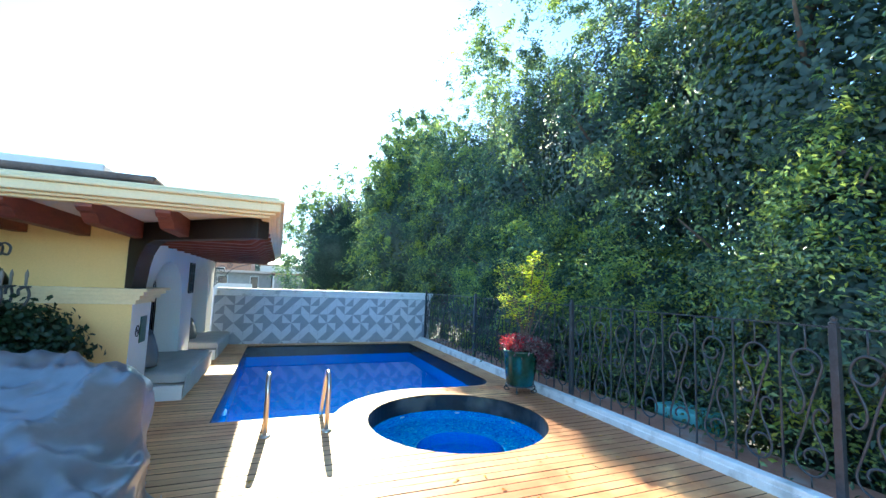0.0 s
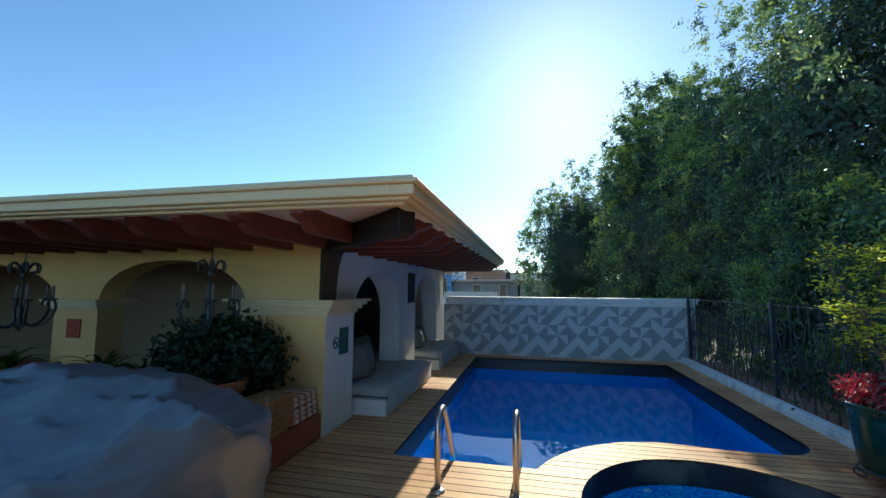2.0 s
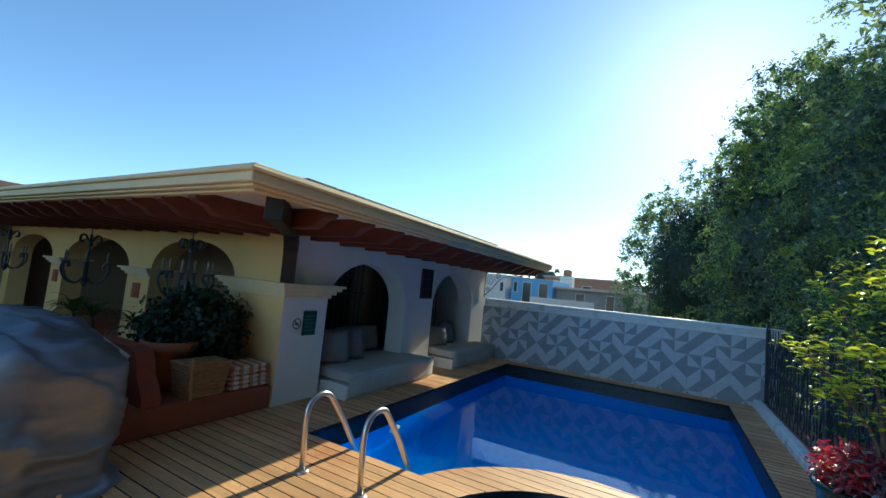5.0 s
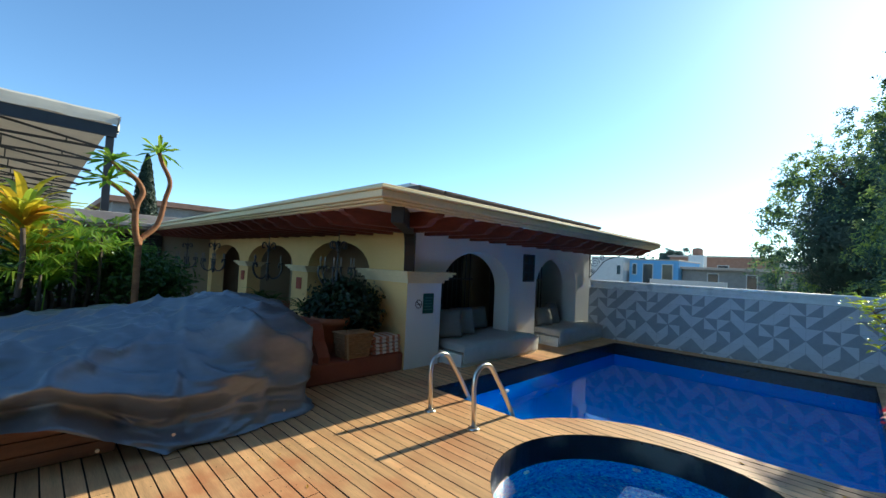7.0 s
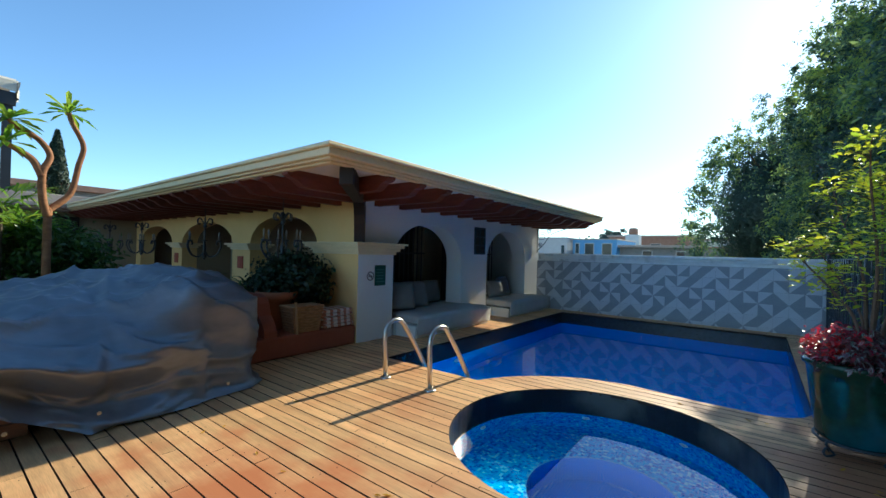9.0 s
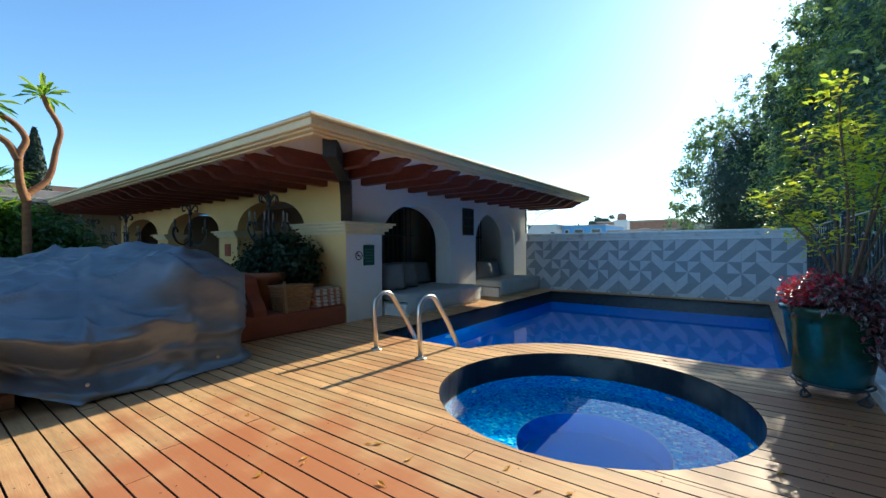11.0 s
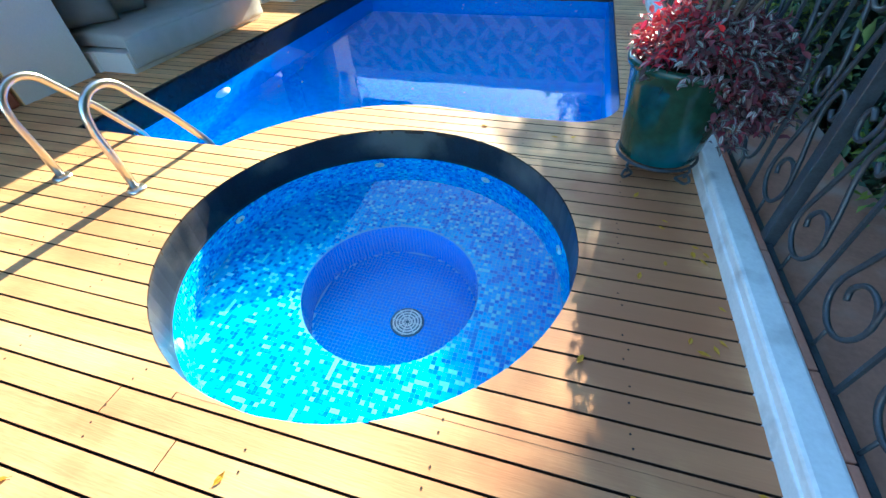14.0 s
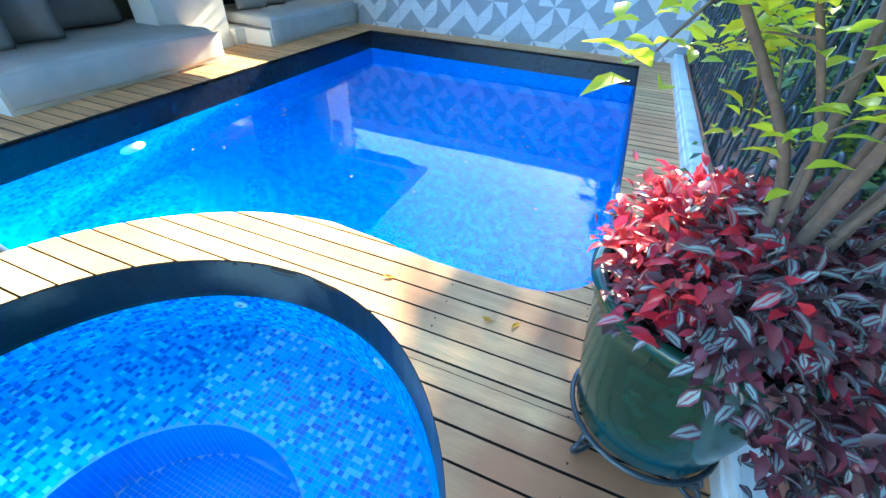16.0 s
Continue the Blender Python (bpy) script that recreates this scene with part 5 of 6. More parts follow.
FROND = leafy("bright_frond", ((0.17, 0.32, 0.03), (0.27, 0.43, 0.04), (0.40, 0.50, 0.05)), 0.35, 0.55)
GOLD = leafy("yellow_green_strap_leaf", ((0.36, 0.46, 0.04), (0.55, 0.58, 0.05), (0.68, 0.54, 0.03), (0.62, 0.27, 0.02)), 0.35, 0.6)
FERN = leafy("fern_leaf", ((0.04, 0.09, 0.02), (0.07, 0.15, 0.03), (0.12, 0.20, 0.035)), 0.35, 0.35)
for i, (x, yv, z, n, L, st, mt, nm2) in enumerate(((-3.85, -3.22, 1.0, 54, 0.74, 0.76, GOLD, "yellow-green dracaena rosette with orange older leaves"), (-4.6, -3.75, 1.0, 44, 0.8, 0.8, GOLD, "yellow-green dracaena rosette with orange older leaves"), (-4.5, -2.75, 0.9, 34, 0.62, 0.5, FROND, "bright green palm seedling in the planter"), (-4.7, -2.35, 0.9, 30, 0.55, 0.55, FROND, "bright green palm seedling in the planter"), (-4.3, -3.0, 0.8, 30, 0.6, 0.25, FROND, "bright green palm seedling in the planter"), (-5.3, -2.0, 0.8, 34, 0.8, 0.35, FERN, "dark green fern in the shaded planter"), (-5.6, -3.2, 0.8, 34, 0.8, 0.5, FERN, "dark green fern in the shaded planter"))):
    strap_plant("garden_plant", (x, yv, z), nm2, n, L, 0.05 if mt is not GOLD else 0.095, mt, 60 + i, 0.42 if mt is not GOLD else 0.36, st, "planter plants", up=0.62)
strap_plant("garden_plant", (-4.75, -3.15, 0.78), "large bromeliad with sunlit green and golden strap leaves", 46, 0.95, 0.10, GOLD, 75, 0.40, 0.55, "planter plants", up=0.7)
for i, (x, yv, h) in enumerate(((-4.55, -2.6, 0.45), (-4.9, -2.2, 0.55), (-4.35, -2.95, 0.25))):
    strap_plant("garden_plant", (x, yv, 0.78), "small palm with fine bright green fronds in the planter", 44, 0.62, 0.035, FROND, 80 + i, 0.38, h, "planter plants", up=0.7)
for i, x in enumerate((-6.2, -6.9, -4.7)):
    strap_plant("arcade_plant", (x, 0.55, 0.35), "dark green fern in a pot in the arcade", 26, 0.55, 0.05, FERN, 90 + i, 0.4, 0.2, "arcade ferns")
    f = thing("clay_pot", (x, 0.55, -0.012), "plain terracotta pot under a fern", "flower pot", "arcade fern pots")
    bm = bmesh.new()
    lathe(bm, [(0.001, 0), (0.14, 0), (0.19, 0.32), (0.21, 0.36), (0.19, 0.37), (0.001, 0.34)], sides=24)
    part("body", bm, CLAY, f, smooth=True)
for i, (x, yv, z, lean) in enumerate(((-4.1, -2.75, 1.55, 0.1), (-4.35, -2.5, 1.75, 0.0), (-3.95, -3.05, 1.25, 0.15), (-4.7, -2.85, 1.7, -0.1))):
    rp = np.random.default_rng(300 + i)
    fan = thing("fan_palm", (x, yv, 0.79), "small palm with sunlit yellow-green fan leaves in the planter", "plant", "planter fan palms")
    bm = bmesh.new()
    tube(bm, [(0, 0, 0), (0.02, 0, (z - 0.79) * 0.6), (lean * 0.3, 0, z - 0.79)], 0.022, 7, r_end=0.014)
    part("stem", bm, BARK, fan, "slim bare stem", True)
    for q in range(9):
        aq = q * 2.4 + i
        rise = rp.uniform(0.1, 0.9)
        stalk = Vector((math.cos(aq) * math.cos(rise), math.sin(aq) * math.cos(rise), math.sin(rise)))
        foot = Vector((lean * 0.3, 0, z - 0.79))
        hub = foot + stalk * rp.uniform(0.16, 0.30)
        bm = bmesh.new()
        tube(bm, [foot, hub], 0.005, 4)
        across = stalk.cross(Vector((0, 0, 1))).normalized()
        for w in range(11):
            aw = (w - 5) * 0.20
            dirn = (stalk * math.cos(aw) + across * math.sin(aw)).normalized()
            L = 0.34 * (1 - 0.04 * abs(w - 5)) * rp.uniform(0.85, 1.1)
            side = dirn.cross(Vector((0, 0, 1))).normalized() * 0.013
            tip = hub + dirn * L - Vector((0, 0, 0.10 * abs(w - 5) / 5 + 0.05))
            mid = hub + dirn * L * 0.5 + Vector((0, 0, 0.008))
            bm.faces.new([bm.verts.new(p) for p in (hub, mid + side, tip, mid - side)])
        part("fan_leaf", bm, FROND, fan)
bloom = thing("flower", (-3.80, -3.02, 1.60), "small bright red bloom among the planter leaves", "flower")
bm = bmesh.new()
for q in range(9):
    aq = q * 2.4
    c0 = Vector((0.035 * math.cos(aq), 0.035 * math.sin(aq), 0.02 * math.sin(q * 1.7)))
    bm.faces.new([bm.verts.new(c0 + Vector(p)) for p in ((-0.02, 0, 0), (0, -0.016, 0.014), (0.02, 0, 0.004), (0, 0.016, 0.012))])
part("petals", bm, leafy("crimson_petal", ((0.55, 0.015, 0.03), (0.75, 0.03, 0.05)), 0.5, 0.5), bloom)
bm = bmesh.new()
tube(bm, [(0, 0, -0.81), (0.03, 0.02, -0.4), (0, 0, 0)], 0.006, 5)
part("stalk", bm, FROND, bloom, "thin green stalk")
planter = thing("planter_wall", (-4.9, -3.0, 0.0), "low shaded stucco planter full of tropical plants", "planter")
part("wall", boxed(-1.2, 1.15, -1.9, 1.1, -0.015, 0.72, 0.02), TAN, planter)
part("soil", boxed(-1.1, 1.05, -1.8, 1.0, 0.72, 0.80, 0.02), SOIL, planter, "dark soil")

ORANGEBARK = surface("orange_peeling_bark", (0.33, 0.15, 0.065), 0.85, var=0.35, scale=9, fine=60, bump=0.7, stretch=(1, 1, 2.5))
pt = thing("twisted_tree", (-4.0, -2.16, 0.79), "twisted orange-barked tree with leaf rosettes on its tips", "tree")
TIPS = (((0, 0, 0), (0.0, 0.0, 0.85), (-0.02, 0.03, 0.95), (-0.06, 0.20, 1.15), (-0.08, 0.27, 1.5), (-0.08, 0.31, 1.75), (-0.08, 0.20, 2.0), (-0.1, 0.17, 2.12)), ((0, 0, 0.85), (0.02, -0.05, 1.05), (0.03, -0.06, 1.35), (0.02, 0.0, 1.55), (0.0, -0.09, 1.72), (-0.02, -0.25, 1.82), (-0.03, -0.33, 1.90)), ((0.03, -0.06, 1.3), (0.02, -0.14, 1.48), (0.0, -0.27, 1.58), (-0.02, -0.36, 1.64)))
for stroke in TIPS:
    bm = bmesh.new()
    tube(bm, smooth_path(stroke, 5), 0.042, 9, r_end=0.024)
    part("limb", bm, ORANGEBARK, pt, smooth=True)
for k, stroke in enumerate(TIPS):
    bm, r = bmesh.new(), np.random.default_rng(k)
    base = Vector(stroke[-1])
    for j in range(26):
        a, el = j * 2.4, r.uniform(-0.5, 1.1)
        d = Vector((math.cos(a) * math.cos(el), math.sin(a) * math.cos(el), math.sin(el)))
        side = Vector((-math.sin(a), math.cos(a), 0))
        L = r.uniform(0.20, 0.34)
        q = [base, base + d * L * 0.35 + side * 0.024, base + d * L * 0.75 + side * 0.028 - Vector((0, 0, 0.02)), base + d * L - Vector((0, 0, 0.07)), base + d * L * 0.75 - side * 0.028 - Vector((0, 0, 0.02)), base + d * L * 0.35 - side * 0.024]
        bm.faces.new([bm.verts.new(p) for p in q])
    part("rosette", bm, FROND, pt, "bright green leaf rosette")

# ---- tarpaulin over terrace furniture, and the wooden plinth under it ----
TARP = surface("silver_grey_tarpaulin", (0.19, 0.215, 0.25), 0.38, metal=0.38, var=0.16, scale=2.0, fine=14, bump=0.35, stain=(0.15, 0.16, 0.17), stain_amount=0.5, depth=0.012, stretch=(1.0, 0.7, 1.4), spec=0.7)
plinth = thing("wooden_plinth", (-2.6, -3.7, 0.0), "low reddish wooden plinth partly hidden by a tarpaulin", "plinth")
PLANK = surface("reddish_plank", (0.20, 0.085, 0.04), 0.6, var=0.3, scale=3, fine=30, bump=0.3, stretch=(6, 1, 6), rnd=0.12)
part("core", boxed(-1.1, 1.10, -1.25, 1.12, 0.0, 0.30), JOIST, plinth, "dark inner frame")
for k in range(3):
    part("plank", boxed(1.102, 1.125, -1.25, 1.12, 0.012 + k * 0.105, 0.11 + k * 0.105, 0.004), PLANK, plinth)
part("top_board", boxed(-1.1, 1.14, -1.27, 1.14, 0.33, 0.355, 0.005), PLANK, plinth)
tarp = thing("tarpaulin", (-2.55, -2.49, 0.0), "crumpled blue-grey tarpaulin draped over terrace furniture", "tarpaulin")
bm, NA, NR = bmesh.new(), 300, 110
# long folds pulled from the high corner to the hem: a start and an end on the cover's plan, a width and a height
FOLDS = ((0.15, 0.55, 1.25, 0.95, 0.10, 0.07), (0.15, 0.55, 1.30, 0.25, 0.09, 0.06), (0.10, 0.50, 1.25, -0.45, 0.12, 0.06), (0.0, 0.45, 1.2, -1.1, 0.13, 0.05), (0.1, 0.6, 0.75, 1.5, 0.08, 0.05), (-0.1, 0.6, -0.6, 1.5, 0.10, 0.05), (0.0, 0.4, -0.3, -1.4, 0.14, 0.06), (0.5, -1.3, 1.15, -0.3, 0.08, 0.05), (0.7, -0.1, 1.2, -0.75, 0.06, 0.04))


def fold_height(x, yv):
    total = 0.0
    for x0, y0, x1, y1, w, hgt in FOLDS:
        dx, dy = x1 - x0, y1 - y0
        u = max(0.0, min(1.0, ((x - x0) * dx + (yv - y0) * dy) / (dx * dx + dy * dy)))
        d = math.hypot(x - x0 - u * dx, yv - y0 - u * dy) / w
        total += hgt * max(0.0, 1 - d) ** 1.4 * (0.35 + 0.65 * u)
    return total


rows = []
for s in range(NR + 1):
    f, row = s / NR, []
    for k in range(NA):
        a = 2 * math.pi * k / NA
        ca, sa = math.cos(a), math.sin(a)
        ax, ay = 1.21, 1.58
        R = 1 / ((abs(ca) / ax) ** 9 + (abs(sa) / ay) ** 9) ** (1 / 9)
        r = R * min(1, f / 0.52) ** 0.9
        drop = max(0, (f - 0.46) / 0.54)
        x, yv = r * ca, r * sa
        top = 0.88 + 0.19 * math.exp(-((x - 0.15) ** 2 / 0.55 + (yv - 0.62) ** 2 / 0.40)) + 0.12 * min(1, max(0, (yv - 0.6) / 0.5)) - 0.10 * min(1, max(0, (-yv - 0.4) / 0.8))
        hem = 0.015
        if ca > 0.2 and sa < 0.12:
            hem = 0.36 * min(1, max(0, (0.12 - sa) / 0.45)) + 0.015
        elif sa < -0.3:
            hem = 0.36
        ease = drop ** (1.15 - 0.25 * min(1, max(0, (sa - 0.45) / 0.35)))
        z = top * (1 - ease) + hem * ease
        front = max(0, ca) ** 0.7 * min(1, max(0, (0.62 - sa) / 0.35))
        end = min(1, max(0, (sa - 0.45) / 0.35))
        # the front bulges, tucks in under the furniture's edge, and flares out at the hem
        belly = 0.13 * math.exp(-((drop - 0.52) / 0.20) ** 2) - 0.05 * math.exp(-((drop - 0.80) / 0.10) ** 2)
        out = 1 + 0.03 * ease * (1 - end) + belly * front + (0.10 - 0.05 * end) * max(0, (drop - 0.86) / 0.14) ** 1.3
        slope = 1 - 0.40 * front * (1 - min(1, ease / 0.50))
        fold = (math.sin(a * 13 + 1.7 * math.sin(a * 4)) * 0.030 + math.sin(a * 29 + 2 + 2 * math.sin(a * 3)) * 0.014) * drop ** 1.5
        px, py = x * out * slope + ca * fold, yv * out + sa * fold
        nv = noise.noise_vector(Vector((px * 1.3, py * 1.1, z * 1.4))) * 0.05
        sharp = [max(0, 1 - 3.2 * abs(noise.noise(Vector((px * m + 9, py * m * 0.7 + z, z * m - px))))) ** 1.6 for m in (1.5, 3.6, 8.0)]
        crease = sharp[0] * 0.07 + sharp[1] * 0.042 + sharp[2] * 0.014 - 0.03 + fold_height(px, py) * (1 - 0.5 * drop)
        v = Vector((px + nv.x + ca * crease * drop, py + nv.y + sa * crease * drop, z + nv.z * (1 - 0.8 * ease) + crease * (1 - ease)))
        v.z = max(v.z, 0.012)
        row.append(bm.verts.new(v))
    rows.append(row)
for p, q in zip(rows, rows[1:]):
    for k in range(NA):
        bm.faces.new((p[k], p[(k + 1) % NA], q[(k + 1) % NA], q[k]))
bmesh.ops.remove_doubles(bm, verts=bm.verts, dist=1e-4)
part("sheet", bm, TARP, tarp, smooth=True)
for a in (-0.55, -0.1, 0.35, 0.8):
    bm = bmesh.new()
    lathe(bm, [(0.010, -0.002), (0.020, 0.0), (0.020, 0.003), (0.010, 0.005)], sides=14)
    e = part("eyelet", bm, STEEL, tarp, "small steel eyelet")
    e.matrix_basis = pose(1.31 + 0.03 * math.cos(a * 9), 1.1 * math.sin(a) + 0.35, 0.13, 0, 80, 0) @ Matrix.Scale(0.7, 4)

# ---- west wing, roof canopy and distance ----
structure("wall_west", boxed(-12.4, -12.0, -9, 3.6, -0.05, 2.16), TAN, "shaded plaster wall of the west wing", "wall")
wp = bmesh.new()
box(wp, -12.5, -11.3, -9, RY + 0.15, 2.16, 2.22, 0.01)
box(wp, -12.2, -11.2, -9, RY + 0.12, 2.22, 2.34, 0.02)
box(wp, -12.6, -12.1, -9, 1.0, 2.34, 2.62, 0.02)
structure("roof_west_parapet", wp, CONCRETE, "weathered concrete eaves and parapet of the west wing", "parapet")
structure("roof_west", boxed(-41, -12.1, -10, 1.0, 2.2, 2.36), ROOFTOP, "flat grey roof of the west wing", "roof")
dr = thing("door", (-11.99, -0.95, -0.012), "dark brown wooden door in the shaded west wall", "door")
part("leaf", boxed(0.0, 0.05, -0.45, 0.45, 0.0, 1.95, 0.005), BLACKWOOD, dr)
part("lintel", boxed(0.0, 0.07, -0.53, 0.53, 1.955, 2.05, 0.005), BLACKWOOD, dr)
for a in (-0.53, 0.455):
    part("jamb", boxed(0.0, 0.07, a, a + 0.075, 0.0, 1.953, 0.005), BLACKWOOD, dr)
CANVAS = surface("beige_canvas", (0.62, 0.56, 0.45), 0.85, var=0.10, scale=2, fine=90, bump=0.35, stain=(0.46, 0.41, 0.33), stain_amount=0.4, depth=0.02)
FRAMEGREY = surface("dark_grey_steel", (0.03, 0.034, 0.04), 0.5, var=0.2)
can = thing("roof_canopy", (-12.6, -1.6, 2.37), "beige canvas roof canopy on dark steel trusses", "canopy")
bm = bmesh.new()
n = 24
prev = None
DEEP = 27.0
for k in range(n + 1):
    f = k / n
    sag = 0.025 * math.sin(k * 1.7)
    cur = [bm.verts.new(p) for p in ((0.05, -8 * f, 2.80 + sag), (0.03, -8 * f, 2.95 + sag * 0.5), (0.0, -8 * f, 3.08 + 0.012 * (k % 2)), (-0.22, -8 * f, 3.19 + sag * 0.4), (-DEEP, -8 * f, 3.34), (-DEEP, -8 * f, 3.30), (-0.2, -8 * f, 3.13 + sag * 0.4), (-0.02, -8 * f, 3.02))]
    if prev:
        for i in range(7):
            bm.faces.new((prev[i], prev[i + 1], cur[i + 1], cur[i]))
    prev = cur
part("cover", bm, CANVAS, can)
flap = bmesh.new()
rows = []
for k in range(9):
    u = -0.42 + 0.49 * k / 8
    rows.append([flap.verts.new((u, 0.03 + 0.03 * math.sin(k * 2.1 + j), 2.62 + 0.03 * math.sin(k) + (3.19 - 0.02 * k - 2.62) * j / 4)) for j in range(5)])
for p, q in zip(rows, rows[1:]):
    for j in range(4):
        flap.faces.new((p[j], q[j], q[j + 1], p[j + 1]))
part("end_flap", flap, CANVAS, can, "folded canvas corner flap")
part("valance_beam", boxed(-0.09, -0.01, -8, 0.0, 2.45, 2.79, 0.01), FRAMEGREY, can)
part("corner_brace", boxed(-0.55, -0.10, -0.12, -0.04, 2.30, 2.80, 0.02), FRAMEGREY, can)
for yv in (-0.14, -4.0, -7.9):
    part("post", boxed(-0.24, -0.06, yv - 0.09, yv + 0.09, 0.0, 2.5), FRAMEGREY, can)
for i in range(9):
    tr = bmesh.new()
    xo = -2.1 - i * 2.75
    zb = 2.46
    tube(tr, [(xo, 0, zb), (xo, -8, zb)], 0.045, 5)
    tube(tr, [(xo, 0, zb), (xo, -4, zb + 0.62), (xo, -8, zb)], 0.04, 5)
    for yv in (-1, -2.5, -4, -5.5, -7):
        tube(tr, [(xo, yv, zb), (xo, yv, zb + 0.62 * (1 - abs(yv + 4) / 4))], 0.028, 4)
    part("truss", tr, FRAMEGREY, can)
part("side_curtain", boxed(-DEEP - 0.05, -DEEP, -8, 0.3, -0.01, 3.30), CANVAS, can, "pale canvas back curtain")

CYPRESSLEAF = leafy("cypress_leaf", ((0.015, 0.035, 0.016), (0.03, 0.055, 0.022)), 0.6, 0.1)
cyp = thing("cypress_tree", (-23, 0.75, GROUND_Z), "slim dark green cypress behind the roofs", "tree")
bm = bmesh.new()
tube(bm, [(0, 0, 0), (0, 0, 9.2)], 0.16, 8, r_end=0.03)
part("trunk", bm, BARK, cyp)
rc = np.random.default_rng(77)
zz = rc.uniform(1.0, 9.9, 9000)
rr = 0.62 * np.clip((9.9 - zz) / 3.5, 0, 1) ** 0.7 * rc.uniform(0.7, 1.05, 9000)
aa = rc.uniform(0, 2 * math.pi, 9000)
c = np.stack([rr * np.cos(aa), rr * np.sin(aa), zz], 1)
nm = np.stack([np.cos(aa), np.sin(aa), np.full(9000, 0.5)], 1) + rc.normal(size=(9000, 3)) * 0.4
nm /= np.linalg.norm(nm, axis=1)[:, None]
leaves_object("crown", c, nm, rc.uniform(0.12, 0.25, 9000), CYPRESSLEAF, cyp, rc, 0.4)

BLUEWALL = surface("sky_blue_wall_paint", (0.20, 0.42, 0.68), 0.8, var=0.08)
PALEWALL = surface("whitewashed_wall", (0.68, 0.66, 0.62), 0.85, var=0.08)
GREYWALL = surface("grey_block_wall", (0.30, 0.29, 0.27), 0.9, var=0.15)
TINROOF = surface("faded_tin_roof", (0.48, 0.40, 0.33), 0.6, var=0.15)
BROWNROOF = surface("brown_tile_roof", (0.36, 0.20, 0.13), 0.8, var=0.2)
GLASSDARK = surface("dark_window_glass", (0.02, 0.026, 0.032), 0.12, var=0.2)


def house(x0, x1, y0, y1, top, wall, roofmat, label, windows=(), over=0.2, slab=0.18):
    t = thing("house", ((x0 + x1) / 2, y0, GROUND_Z), label, "house", "houses of the town")
    w, d, h = (x1 - x0) / 2, y1 - y0, top - GROUND_Z
    part("wall", boxed(-w, w, 0, d, 0, h), wall, t)
    part("roof", boxed(-w - over, w + over, -over, d + over, h + 0.004, h + slab, 0.02), roofmat, t)
    for a, b, z0, z1 in windows:
        mid = (x0 + x1) / 2
        win = part("window", boxed(a - mid - 0.06, b - mid + 0.06, -0.05, -0.004, z0 - GROUND_Z - 0.06, z1 - GROUND_Z + 0.06), PALEWALL, t)
        part("pane", boxed(a - mid, b - mid, -0.07, -0.052, z0 - GROUND_Z, z1 - GROUND_Z), GLASSDARK, win)
    return t


house(-14.6, -11.7, 34, 40, 2.95, PALEWALL, PALEWALL, "small whitewashed house with a flat roof", ((-12.2, -11.9, 1.5, 2.3),), 0.05, 0.12)
house(-11.5, -7.55, 35, 42, 2.85, BLUEWALL, TINROOF, "sky-blue house with two dark windows", ((-10.3, -9.55, 0.6, 2.5), (-8.75, -7.98, 0.6, 2.5), (-11.2, -10.9, 1.6, 2.5)), 0.05, 0.10)
house(-7.5, -1.3, 36, 44, 2.2, GREYWALL, TINROOF, "long grey house with a faded tin roof", ((-5.6, -4.9, 0.4, 1.9), (-3.0, -2.4, 0.4, 1.9)), 0.5, 0.22)
house(-1.0, 9, 34, 44, 2.15, GREYWALL, BROWNROOF, "low grey house with a brown roof", (), 0.3, 0.14)
house(-13, -4, 52, 60, 3.9, BROWNROOF, TINROOF, "brown brick house among the rooftops", ((-11, -10, 1.8, 3.0), (-8, -7, 1.8, 3.0)), 0.2, 0.2)
house(-3.2, 4, 58, 66, 3.7, PALEWALL, BROWNROOF, "pale house with a brown roof", ((-1, 0, 1.8, 3.0),), 0.2, 0.2)
house(-40, -22, 40, 52, 2.6, GREYWALL, TINROOF, "long grey house with a faded tin roof", ((-30, -28.5, 0.5, 2.0),), 0.4, 0.2)
house(-62, -43, 1.5, 16, 5.7, GREYWALL, BROWNROOF, "grey neighbouring house with a brown tile roof", (), 0.6, 0.5)
house(-25.5, -20.5, 1.6, 7.2, 3.1, BLUEWALL, GREYWALL, "neighbouring rooftop room with slatted shutters", ((-24.6, -23.6, 2.0, 2.9), (-22.8, -21.8, 2.0, 2.9)), 0.1, 0.12)
ba = thing("low_wall", (-4.2, 24, GROUND_Z), "low whitewashed roof wall beyond the terrace", "wall")
part("wall", boxed(-2.0, 2.0, 0, 0.2, 0, 4.75), PALEWALL, ba)
tk = thing("water_tank", (-8.9, 47, GROUND_Z), "brown rooftop water tank on a pale base", "water tank")
bm = bmesh.new()
lathe(bm, [(0.001, 7.3), (0.5, 7.3), (0.5, 7.9), (0.4, 8.05), (0.15, 8.12), (0.001, 8.12)], sides=20)
part("tank", bm, BROWNROOF, tk, smooth=True)
part("base", boxed(-0.7, 0.7, -0.7, 0.7, 0, 7.298), PALEWALL, tk)
# Distant crowns take the paled leaf colour in place of haze.
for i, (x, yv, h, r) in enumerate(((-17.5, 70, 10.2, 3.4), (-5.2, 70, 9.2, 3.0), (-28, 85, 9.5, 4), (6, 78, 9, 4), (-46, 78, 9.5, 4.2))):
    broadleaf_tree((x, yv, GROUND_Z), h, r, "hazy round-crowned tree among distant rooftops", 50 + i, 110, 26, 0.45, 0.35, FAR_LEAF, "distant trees")

